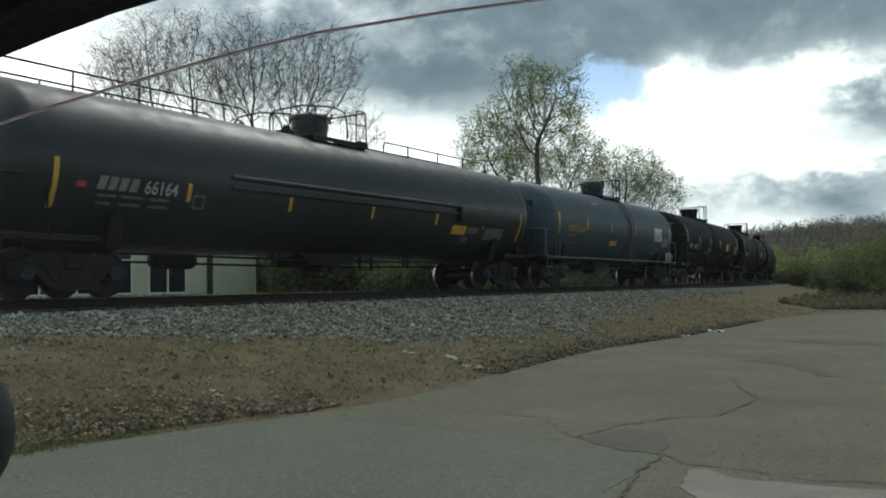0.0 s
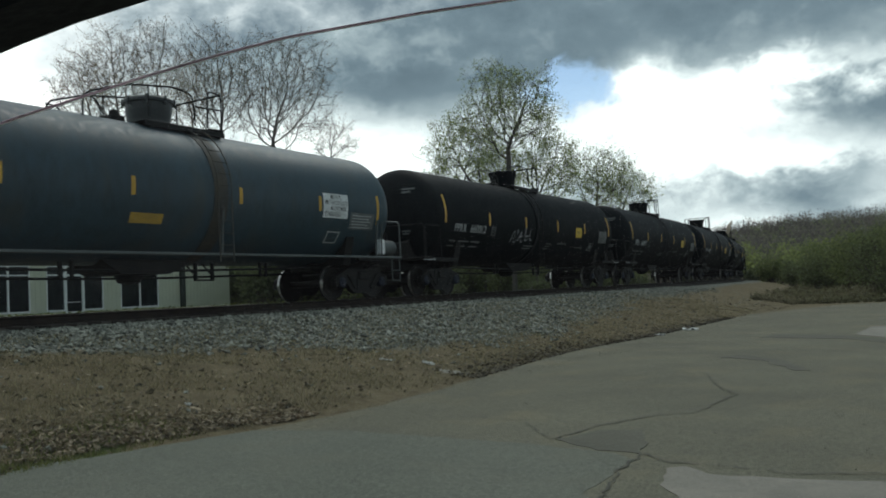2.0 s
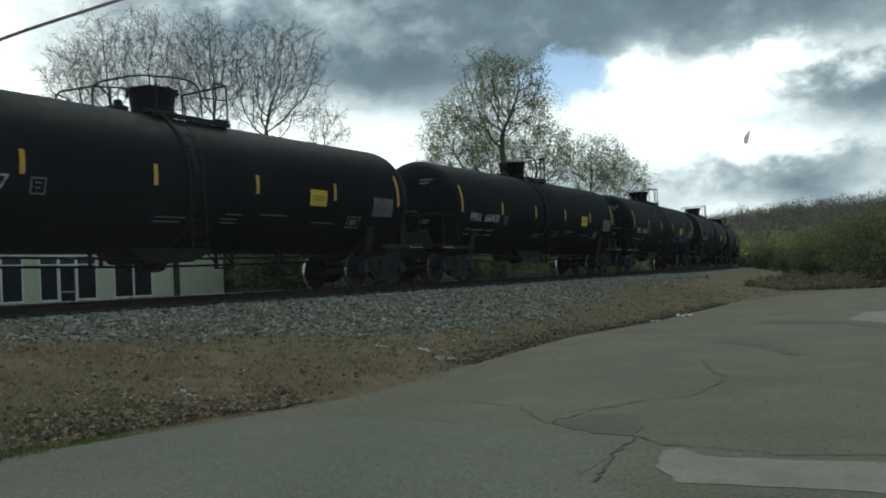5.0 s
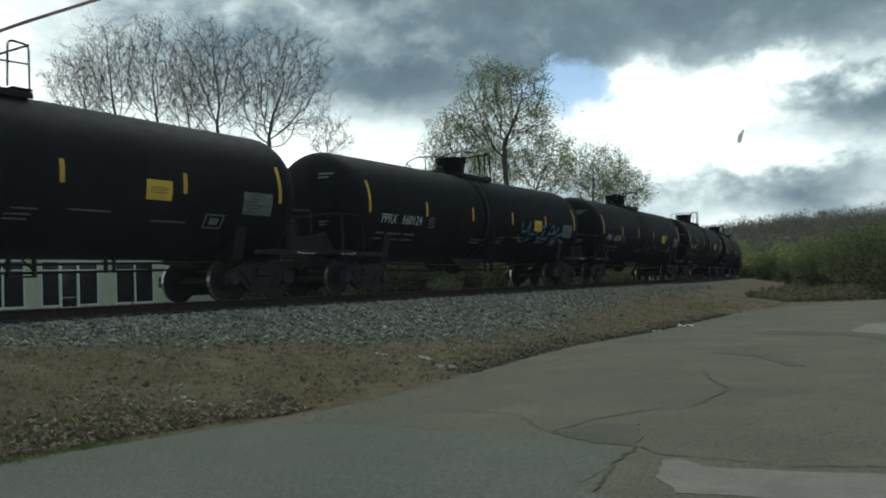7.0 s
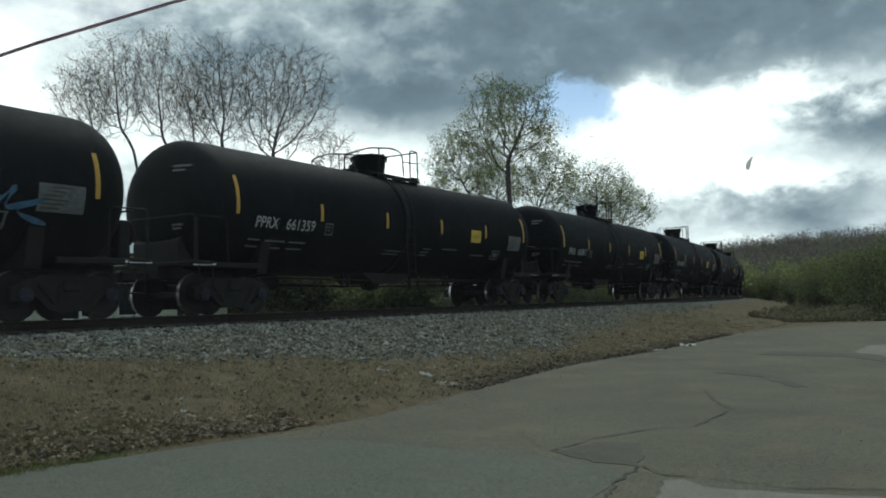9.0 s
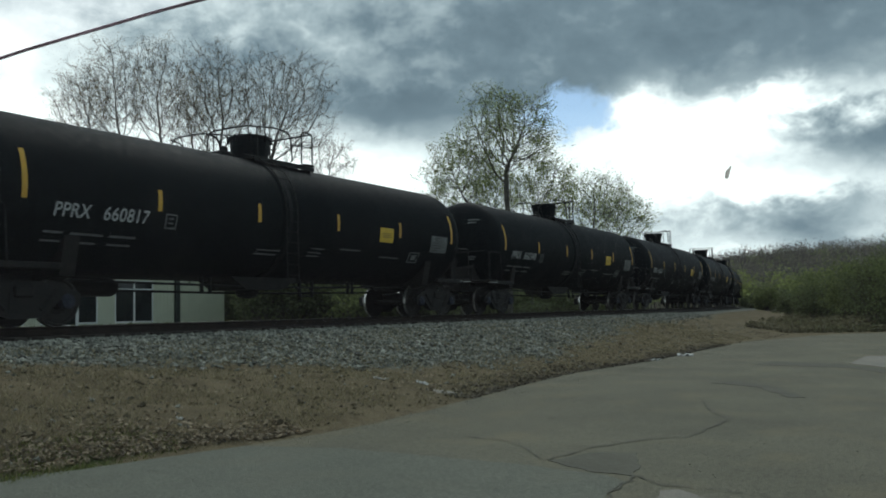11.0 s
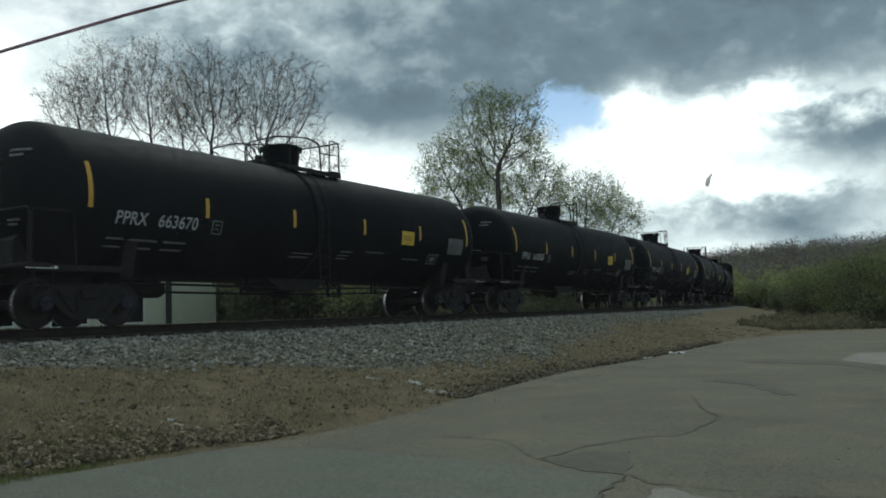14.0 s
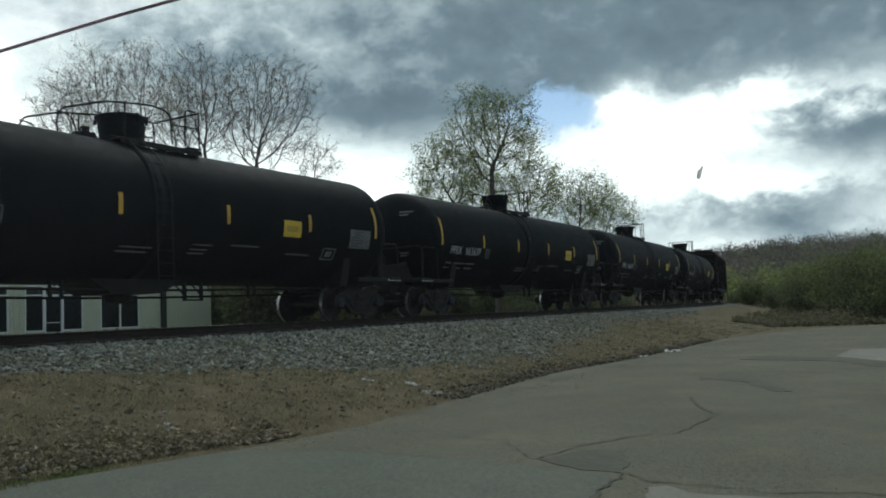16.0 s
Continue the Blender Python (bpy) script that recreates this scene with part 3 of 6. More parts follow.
    crack([(-1.0, 13.2), (-0.3, 12.7), (0.9, 12.9)], 0.004)
    return lot


def build_track():
    t = new("railway_track")
    tagged(t, "single rusty railway track on grey ballast", "railway track", kind="structure")
    prof = [(-0.07, -0.172), (0.07, -0.172), (0.07, -0.160), (0.012, -0.135), (0.010, -0.045), (0.036, -0.030), (0.036, -0.002), (-0.036, -0.002),
            (-0.036, -0.030), (-0.010, -0.045), (-0.012, -0.135), (-0.07, -0.160)]
    ss = [-70, 0, 20, 26] + [28 + 3 * k for k in range(64)]
    for side in (-0.755, 0.755):
        vs, fs = [], []
        hv, hf = [], []
        for i, s in enumerate(ss):
            x, y, a = track(s)
            m = pose(x, y, RAIL, 0, 0, a)
            vs += [m @ Vector((side + p, 0, q)) for p, q in prof]
            hv += [m @ Vector((side + p, 0, q)) for p, q in ((-0.034, -0.001), (0.034, -0.001), (0.030, 0.002), (-0.030, 0.002))]
            if i:
                n = len(prof)
                fs += [((i - 1) * n + k, (i - 1) * n + (k + 1) % n, i * n + (k + 1) % n, i * n + k) for k in range(n)]
                hf += [((i - 1) * 4 + k, (i - 1) * 4 + (k + 1) % 4, i * 4 + (k + 1) % 4, i * 4 + k) for k in range(4)]
        r = raw("rail", vs, fs, M["rust"], t, "rust-brown steel rail")
        raw("rail_head", hv, hf, M["rail_head"], r, "worn bright running surface")
    me = None
    for k in range(210):
        s = -8 + 0.53 * k
        x, y, a = track(s)
        if me is None:
            o = part("sleeper", box(bmesh.new(), (-1.3, -0.115, -0.17), (1.3, 0.115, 0.0), 0.012), M["tie"], t)
            me = o.data
        else:
            o = new("sleeper", me)
            o.parent = t
        o.matrix_basis = pose(x, y, RAIL - 0.172, 0, random.uniform(-0.3, 0.3), a + random.uniform(-1, 1))


def scatter_stones():
    rng = np.random.RandomState(5)
    n = 95000
    u = rng.uniform(0.9, 8.0, n)
    y = 3 + 45 * rng.rand(n) ** 1.25
    foot = np.interp(y, (0, 7, 9.3, 12.7, 18.5, 30, 60), (4.0, 4.1, 4.8, 6.4, 6.9, 4.6, 3.2))
    keep = (foot + 0.75 * wob(u, y, 1.1, 6) + 0.35 * wob(u, y, 3.1, 2) - u) * 1.6 + rng.uniform(-0.9, 0.9, n) > 0
    keep &= rng.rand(n) < np.interp(foot - u, (-0.5, 2.0), (0.45, 1.0))
    keep |= rng.rand(n) < 0.007
    u, y = u[keep], y[keep]
    x = TX + u - np.where(y > CURVE, (y - CURVE) ** 2 / (2 * RADIUS), 0)
    z = ground_height(x, y)
    n = len(x)
    base = np.array([(1, 0, 0), (-1, 0, 0), (0, 1, 0), (0, -1, 0), (0, 0, 1), (0, 0, -1)], float)
    size = rng.uniform(0.016, 0.042, n) * (1 + 0.5 * (rng.rand(n) < 0.1))
    jit = base[None] * (0.75 + 0.6 * rng.rand(n, 6, 1)) + 0.35 * rng.randn(n, 6, 3)
    a = rng.rand(n) * math.tau
    c, s = np.cos(a)[:, None], np.sin(a)[:, None]
    v = np.stack([jit[..., 0] * c - jit[..., 1] * s, jit[..., 0] * s + jit[..., 1] * c, jit[..., 2] * 0.75], -1) * size[:, None, None]
    v += np.stack([x, y, z + size * 0.35], -1)[:, None, :]
    tri = np.array([(0, 2, 4), (2, 1, 4), (1, 3, 4), (3, 0, 4), (2, 0, 5), (1, 2, 5), (3, 1, 5), (0, 3, 5)])
    f = (np.arange(n)[:, None, None] * 6 + tri[None]).reshape(-1, 3)
    o = raw("ballast_stones", v.reshape(-1, 3).tolist(), f.tolist(), M["stone"])
    tagged(o, "loose grey crushed limestone ballast along the track", "gravel", kind="stuff")
    # clods and brown pebbles over the whole bank
    n = 10000
    u = rng.uniform(3.2, 8.6, n)
    y = 2 + 40 * rng.rand(n) ** 1.5
    keep = wob(u, y, 2.1, 3) + rng.uniform(-0.7, 0.7, n) > -0.15
    u, y = u[keep], y[keep]
    x = TX + u
    z = ground_height(x, y)
    n = len(x)
    size = rng.uniform(0.008, 0.03, n) * (1 + 1.0 * (rng.rand(n) < 0.05))
    jit = base[None] * (0.75 + 0.6 * rng.rand(n, 6, 1)) + 0.3 * rng.randn(n, 6, 3)
    v = jit * size[:, None, None] * np.array([1, 1, 0.7]) + np.stack([x, y, z + size * 0.3], -1)[:, None, :]
    f = (np.arange(n)[:, None, None] * 6 + tri[None]).reshape(-1, 3)
    o = raw("earth_clods", v.reshape(-1, 3).tolist(), f.tolist(), M["clod"])
    tagged(o, "brown clods and pebbles strewn over the bank", "earth", kind="stuff")
    # grit lying on the asphalt, thickest along its edge
    n = 9000
    y = 3.5 + 26 * rng.rand(n) ** 1.6
    x = -6.4 + np.where(rng.rand(n) < 0.45, np.abs(rng.randn(n)) * 0.5, rng.rand(n) * 9)
    size = rng.uniform(0.003, 0.008, n)
    jit = base[None] * (0.75 + 0.6 * rng.rand(n, 6, 1)) + 0.3 * rng.randn(n, 6, 3)
    v = jit * size[:, None, None] * np.array([1, 1, 0.6]) + np.stack([x, y, 0.036 + size * 0.3], -1)[:, None, :]
    f = (np.arange(n)[:, None, None] * 6 + tri[None]).reshape(-1, 3)
    o = raw("asphalt_grit", v.reshape(-1, 3).tolist(), f.tolist(), M["grit"])
    tagged(o, "fine tan and dark grit scattered on the asphalt", "grit", kind="stuff")


def cards(name, centres, size, material, label, category, flat=0.0, seed=1, tall=1.0, lift=0.0):
    """Many small bent leaf shapes, one island each."""
    rng = np.random.RandomState(seed)
    n = len(centres)
    d = rng.randn(n, 3)
    d[:, 2] = d[:, 2] * (1 - flat) + flat * 3
    d /= np.linalg.norm(d, axis=1)[:, None]
    e = np.cross(d, rng.randn(n, 3))
    e /= np.linalg.norm(e, axis=1)[:, None]
    g = np.cross(d, e)
    s = (size * rng.uniform(0.6, 1.4, n))[:, None]
    p = np.asarray(centres)
    v = np.stack([p - e * s * tall, p + g * s * 0.55 + d * s * 0.2, p + e * s * tall, p - g * s * 0.55 + d * s * 0.2], 1)
    v[..., 2] += lift
    f = np.arange(n * 4).reshape(n, 4)
    return v.reshape(-1, 3), f


def scatter_litter():
    rng = np.random.RandomState(9)
    # dead leaves along the foot of the bank
    n = 6000
    y = rng.uniform(2, 7.8, n)
    x = np.interp(y, (2, 5, 7, 9.5), (-7.4, -7.05, -6.6, -6.4)) - np.abs(rng.randn(n)) * np.where(y < 7, 0.50, 0.30)
    few = rng.rand(n) < 0.22
    x[few] = rng.uniform(-11.5, -6.9, few.sum())
    y[few] = rng.uniform(2, 26, few.sum())
    z = ground_height(x, y)
    v, f = cards("", np.stack([x, y, z + 0.02], 1), 0.032, None, "", "", flat=0.6, seed=3)
    tagged(raw("leaf_litter", v.tolist(), f.tolist(), M["leaf_dry"]), "curled tan dead leaves along the lot's edge", "leaves", kind="stuff")
    n = 4500
    y = rng.uniform(11.5, 30, n)
    x = np.interp(y, (11, 14, 17, 21, 28, 32), (-6.4, -6.8, -7.0, -6.65, -6.75, -6.8)) + 0.04 - np.abs(rng.randn(n)) * 0.38
    v, f = cards("", np.stack([x, y, np.maximum(ground_height(x, y), 0.03) + 0.012], 1), 0.035, None, "", "", flat=0.8, seed=13)
    tagged(raw("leaf_mulch", v.tolist(), f.tolist(), M["mulch"]), "dark damp leaf mulch along the asphalt's edge", "leaves", kind="stuff")
    # dry and green blades
    for name, mt, n, lo, hi, ylo, yhi, h, label in (("dry_grass", M["grass_dry"], 100000, -12.2, -6.6, 2, 36, 0.065, "sparse dry grass and weeds on the bank"),
                                                    ("verge_grass", M["grass"], 9000, -7.75, -6.78, 1, 6.2, 0.05, "mossy green grass strip beside the asphalt")):
        x, y = rng.uniform(lo, hi, n), ylo + (yhi - ylo) * rng.rand(n) ** 1.4
        patchy = wob(x, y, 1.7, 8) + rng.uniform(-0.5, 0.5, n) > (-0.12 if name == "dry_grass" else -0.8)
        x, y = x[patchy], y[patchy]
        z = ground_height(x, y)
        if name == "dry_grass":
            ok = z > 0.03
            x, y, z = x[ok], y[ok], z[ok]
        n = len(x)
        a = rng.rand(n) * math.tau
        hh = h * rng.uniform(0.4, 1.5, n)
        w = 0.006
        lean = rng.randn(n, 2) * 0.6
        p = np.stack([x, y, z - 0.005], 1)
        side = np.stack([np.cos(a) * w, np.sin(a) * w, 0 * a], 1)
        tip = p + np.stack([lean[:, 0] * hh, lean[:, 1] * hh, hh], 1)
        v = np.stack([p - side, p + side, tip], 1).reshape(-1, 3)
        f = np.arange(n * 3).reshape(n, 3)
        tagged(raw(name, v.tolist(), f.tolist(), mt), label, "grass", kind="stuff")


def litter_piece(name, x, y, w, d, h, label, material, rz=0.0):
    z = float(ground_height(x, y))
    if x > -6.9:
        z = max(z, 0.035)
    rng = random.Random(int(x * 100 + y * 10))
    bm = bmesh.new()
    bmesh.ops.create_grid(bm, x_segments=5, y_segments=4, size=0.5)
    for v in bm.verts:
        v.co = Vector((v.co.x * w, v.co.y * d, h * (0.2 + rng.random())))
    r = bmesh.ops.extrude_face_region(bm, geom=bm.faces[:])
    for v in r["geom"]:
        if isinstance(v, bmesh.types.BMVert):
            v.co.z -= h * 0.35
    o = part(name, bm, material)
    o.matrix_basis = pose(x, y, z - h * 0.1, 0, 10 if x < -7 else 0, 0) @ pose(0, 0, 0, 0, 0, rz)
    tagged(o, label, "litter")


build_ground()
build_lot()
build_track()


# ---------- tank cars ----------
ZC = 2.48     # middle of a tank over the rails


def plate(bm, y0, y1, z0, z1, R, off=0.004, side=1, n=6, slant=0.0, th=0.003):
    """A thin sheet that follows the tank's side; heights are over the rails. side: +1 towards +x."""
    rows = []
    for k in range(n + 1):
        z = z0 + (z1 - z0) * k / n
        h = z - ZC
        x = math.sqrt(max(R * R - h * h, 0.01))
        s = slant * k / n
        rows.append([bm.verts.new((side * (x + q), y, z)) for q, y in ((off, y0 + s), (off, y1 + s), (off - th, y1 + s), (off - th, y0 + s))])
    fs = []
    for a, b in zip(rows, rows[1:]):
        for i in range(4):
            fs.append(bm.faces.new((a[i], a[(i + 1) % 4], b[(i + 1) % 4], b[i])))
    fs += [bm.faces.new(rows[0]), bm.faces.new(rows[-1][::-1])]
    bmesh.ops.recalc_face_normals(bm, faces=fs)
    return bm


def letters(text, size, y, z, R, material, parent, name="number", label="", shear=0.0, off=0.006, squeeze=1.0):
    """Writing that lies on the side of the tank facing +x, starting at y and standing at height z."""
    cu = bpy.data.curves.new(name, "FONT")
    cu.body, cu.size, cu.shear, cu.space_character = text, size, shear, 1.05
    cu.offset = size * 0.012
    tmp = new("tmp", cu)
    dg = bpy.context.evaluated_depsgraph_get()
    me = bpy.data.meshes.new_from_object(tmp.evaluated_get(dg))
    bpy.data.objects.remove(tmp)
    for v in me.vertices:
        h = z + v.co.y - ZC
        v.co = Vector((math.sqrt(R * R - h * h) + off, y + v.co.x * squeeze, z + v.co.y))
    me.materials.clear()
    me.materials.append(material)
    ob = new(name, me)
    ob.parent = parent
    return tagged(ob, label)


def bars(parent, R, material, rows, name="stencil_line", label=""):
    for y0, y1, z, h in rows:
        part(name, plate(bmesh.new(), y0, y1, z, z + h, R, 0.004, 1, 2), material, parent, label)


def squiggle(parent, R, strokes, w, material, label):
    bm = bmesh.new()
    for pts in strokes:
        # smooth the stroke
        P = [Vector((p[0], p[1])) for p in pts]
        fine = []
        for i in range(len(P) - 1):
            p0, p1, p2, p3 = P[max(i - 1, 0)], P[i], P[i + 1], P[min(i + 2, len(P) - 1)]
            for k in range(6):
                t = k / 6
                fine.append(0.5 * ((2 * p1) + (p2 - p0) * t + (2 * p0 - 5 * p1 + 4 * p2 - p3) * t * t + (3 * p1 - p0 - 3 * p2 + p3) * t ** 3))
        fine.append(P[-1])
        prev = None
        for i, q in enumerate(fine):
            d = fine[min(i + 1, len(fine) - 1)] - fine[max(i - 1, 0)]
            d = d.normalized() if d.length > 0 else Vector((1, 0))
            nrm = Vector((-d.y, d.x)) * w * (0.7 + 0.5 * math.sin(i * 0.9))
            pair = []
            for e in (q + nrm, q - nrm):
                h = e.y - ZC
                pair.append(bm.verts.new((math.sqrt(R * R - h * h) + 0.005, e.x, e.y)))
            if prev:
                bm.faces.new((prev[0], pair[0], pair[1], prev[1]))
            prev = pair
    return part("graffiti", bm, material, parent, label)


def bogie(parent, y, mat_frame=None):
    """A three-piece freight bogie: side frames, bolster, springs, wheelsets and bearing caps."""
    b = new("bogie")
    b.parent = parent
    b.location = (0, y, 0)
    iron = mat_frame or M["iron"]
    frame_pts = [(-1.16, 0.36), (-1.16, 0.60), (-0.98, 0.68), (-0.62, 0.82), (0.62, 0.82), (0.98, 0.68), (1.16, 0.60), (1.16, 0.36), (0.98, 0.36),
                 (0.96, 0.52), (0.80, 0.53), (0.46, 0.22), (0.30, 0.15), (-0.30, 0.15), (-0.46, 0.22), (-0.80, 0.53), (-0.96, 0.52), (-0.98, 0.36)]
    for side in (-1, 1):
        bm = bmesh.new()
        x0 = side * 0.93
        slab(bm, frame_pts[:], x0, x0 + side * 0.16, "x")
        # ribs that stand proud of the frame
        for p, q in (((-0.66, 0.66), (-0.34, 0.30)), ((0.66, 0.66), (0.34, 0.30))):
            tube(bm, [(x0 + side * 0.165, p[0], p[1]), (x0 + side * 0.165, q[0], q[1])], 0.035, 6)
        slab(bm, [(-0.26, 0.24), (0.26, 0.24), (0.26, 0.62), (-0.26, 0.62)], x0 + side * 0.162, x0 + side * 0.175, "x")
        part("side_frame", bm, iron, b, "cast steel side frame")
        bm = bmesh.new()
        for k in (-0.16, 0.0, 0.16):
            pts = [(x0 + side * 0.10 + 0.06 * math.cos(a * 0.7), k + 0.06 * math.sin(a * 0.7), 0.24 + 0.016 * a) for a in range(20)]
            tube(bm, pts, 0.014, 5)
        part("spring", bm, M["wheel"], b, "coil spring pack")
    part("bolster", box(bmesh.new(), (-1.15, -0.18, 0.52), (1.15, 0.18, 0.74), 0.03), iron, b, "steel bolster")
    bm = bmesh.new()
    for yy in (-0.40, 0.40):
        box(bm, (-0.85, yy - 0.06, 0.36), (0.85, yy + 0.06, 0.46), 0.015)
        for xx in (-0.76, 0.76):
            box(bm, (xx - 0.06, yy - 0.11, 0.30), (xx + 0.06, yy + 0.02, 0.62), 0.015)
    part("brake_beam", bm, iron, b, "brake beam with shoes")
    for yy in (-0.889, 0.889):
        bm = bmesh.new()
        lathe(bm, [(-1.05, 0.07), (-0.85, 0.08), (-0.72, 0.09), (0.72, 0.09), (0.85, 0.08), (1.05, 0.07)], 12, "x")
        for side in (-1, 1):
            prof = [(0.655, 0.10), (0.665, 0.36), (0.665, 0.40), (0.670, 0.478), (0.695, 0.480), (0.702, 0.459), (0.790, 0.455), (0.796, 0.44), (0.796, 0.405),
                    (0.772, 0.385), (0.752, 0.24), (0.775, 0.15), (0.80, 0.13), (0.80, 0.08)]
            lathe(bm, [(side * p, r) for p, r in prof], 30, "x")
        for f in bm.faces:
            f.material_index = 0
            c = f.calc_center_median()
            rr = math.hypot(c.y, c.z)
            if rr > 0.45 and 0.69 < abs(c.x) < 0.80 and abs(f.normal.x) < 0.5:
                f.material_index = 1
        # rim face, worn bright near its edge
        w = part("wheelset", bm, [M["wheel"], M["tread"]], b, "steel wheelset with worn bright treads")
        w.location = (0, yy, 0.457)
        for side in (-1, 1):
            bm = bmesh.new()
            lathe(bm, [(side * 0.98, 0.14), (side * 1.12, 0.14), (side * 1.13, 0.125), (side * 1.135, 0.06), (side * 1.15, 0.05), (side * 1.15, 0.001)], 16, "x")
            for k in range(3):
                a = k * math.tau / 3 + 0.4
                lathe(bm, [(side * 1.13, 0.024), (side * 1.155, 0.024)], 6, "x", (0, 0.088 * math.cos(a), 0.088 * math.sin(a)))
            c = part("bearing_cap", bm, M["bearing"], b, "bluish bearing end cap with three bolts")
            c.location = (0, yy, 0.457)
    return b


def head_profile(R, half, depth, n=13):
    """Half of a tank's outline: straight shell, then a dished head."""
    pts = []
    for k in range(n + 1):
        a = math.pi / 2 * k / n
        pts.append((half + depth * math.sin(a), R * math.cos(a) ** 0.66 if k < n else 0.0))
    return pts


def tank_shell(parent, R, half, depth, material, label, joints=()):
    right = [(half - 0.9, R), (half - 0.06, R)] + head_profile(R, half, depth)
    left = [(-y, r) for y, r in right][::-1]
    prof = left
    for j in sorted(joints):
        prof = prof + [(j - 0.5, R), (j - 0.05, R), (j - 0.03, R), (j - 0.012, R + 0.0015), (j + 0.012, R + 0.0015), (j + 0.03, R), (j + 0.05, R), (j + 0.5, R)]
    prof = prof + right
    return part("tank", lathe(bmesh.new(), prof, 72, "y", (0, 0, ZC)), material, parent, label, smooth=True)


def bend(pts, r=0.12, n=4):
    """Rounds the corners of a line of bar."""
    pts = [Vector(p) for p in pts]
    out = [pts[0]]
    for a, b, c in zip(pts, pts[1:], pts[2:]):
        u, v = (a - b), (c - b)
        k = min(r, u.length / 2, v.length / 2)
        p, q = b + u.normalized() * k, b + v.normalized() * k
        for i in range(n + 1):
            t = i / n
            out.append(p * (1 - t) ** 2 + b * 2 * t * (1 - t) + q * t * t)
    out.append(pts[-1])
    return out


def manway(parent, R, y, material, wide=0.49, lid=0.53):
    top = ZC + R
    part("manway_nozzle", lathe(bmesh.new(), [(top - 0.12, wide * 0.92), (top + 0.14, wide * 0.94), (top + 0.34, wide), (top + 0.52, wide)], 32, "z", (0, y, 0)), material, parent, "protective housing over the manway")
    bm = lathe(bmesh.new(), [(top + 0.52, lid), (top + 0.58, lid), (top + 0.62, lid * 0.93), (top + 0.63, 0.001)], 32, "z", (0, y, 0))
    for k in range(8):
        a = k * math.tau / 8
        lathe(bm, [(top + 0.44, 0.03), (top + 0.63, 0.03)], 8, "z", (lid * math.cos(a), y + lid * math.sin(a), 0))
    part("manway_lid", bm, material, parent, "round bolted lid")
    bm = bmesh.new()
    box(bm, (-0.20, y - 1.15, top - 0.05), (0.20, y - 0.78, top + 0.12), 0.03)
    lathe(bm, [(top, 0.10), (top + 0.20, 0.10), (top + 0.24, 0.05)], 12, "z", (0.1, y - 1.0, 0))
    part("valve_box", bm, M["iron"], parent, "relief valve and fittings")


def platform(parent, R, y, style):
    """Walkway plates either side of the manway, with bent bar handrails."""
    top = ZC + R
    bar = M["rail_paint"]
    for side in (-1, 1):
        bm = bmesh.new()
        x0, x1 = sorted((side * 0.42, side * 0.78))
        box(bm, (x0, y - 0.75, top - 0.05), (x1, y + 1.5, top - 0.02), 0.008)
        for yy in (y - 0.6, y + 0.5, y + 1.4):
            box(bm, (x0 if side > 0 else x1 - 0.3, yy - 0.03, top - 0.30), (x1 if side < 0 else x0 + 0.3, yy + 0.03, top), 0.0)
        box(bm, (x1 - 0.02 if side > 0 else x0, y - 0.75, top - 0.14), (x1 if side > 0 else x0 + 0.02, y + 1.5, top - 0.03), 0.0)
        part("walkway", bm, bar, parent, "steel grating walkway")
        xo = side * 0.74
        part("handrail", tube(bmesh.new(), bend([(xo * 0.8, y - 2.10, top - 0.20), (xo * 0.8, y - 2.10, top + 0.34), (xo, y - 1.1, top + 0.66), (xo, y + 0.05, top + 0.80),
                                                (xo, y + 0.60, top + 0.74), (xo, y + 0.66, top + 0.03)], 0.22), 0.021, 6), bar, parent)
        part("handrail", tube(bmesh.new(), bend([(xo * 0.8, y - 2.10, top + 0.30), (xo * 0.8, y - 1.75, top + 0.26), (xo * 0.85, y - 1.7, top - 0.12)], 0.2), 0.019, 6), bar, parent)
        part("handrail", tube(bmesh.new(), bend([(xo, y + 1.02, top + 0.03), (xo, y + 1.04, top + 0.88), (xo, y + 1.45, top + 0.86), (xo, y + 1.45, top + 0.03)], 0.12), 0.021, 6), bar, parent)
        part("handrail", tube(bmesh.new(), [(xo, y + 0.65, top + 0.46), (xo, y + 1.45, top + 0.50)], 0.018, 6), bar, parent)
        part("handrail", tube(bmesh.new(), [(xo, y - 0.62, top + 0.03), (xo, y - 0.62, top + 0.70)], 0.018, 6), bar, parent)
    part("handrail", tube(bmesh.new(), [(-0.74, y + 1.45, top + 0.86), (0.74, y + 1.45, top + 0.86)], 0.021, 6), bar, parent)
    bm = bmesh.new()
    box(bm, (-0.78, y + 1.1, top + 0.0), (0.78, y + 1.5, top + 0.035), 0.008)
    part("walkway", bm, bar, parent, "steel grating walkway")


def ladder(parent, R, y, material):
    """Side ladder that hugs the tank from the sill to the walkway."""
    for side in (-1, 1):
        bm = bmesh.new()
        for dy in (-0.2, 0.2):
            pts = [(side * (R + 0.12), y + dy, 0.95)]
            for k in range(9):
                a = radians(-8 + 11 * k)
                pts.append((side * (R + 0.12) * math.cos(a), y + dy, ZC + (R + 0.12) * math.sin(a)))
            tube(bm, pts, 0.016, 5)
        for k in range(13):
            h = 1.05 + 0.26 * k
            if h < ZC:
                x = R + 0.12
            else:
                x = math.sqrt(max((R + 0.12) ** 2 - (h - ZC) ** 2, 0.3))
            if h - ZC < (R + 0.12) * 0.98:
                tube(bm, [(side * x, y - 0.2, h), (side * x, y + 0.2, h)], 0.011, 5)
        part("ladder", bm, material, parent, "steel side ladder")


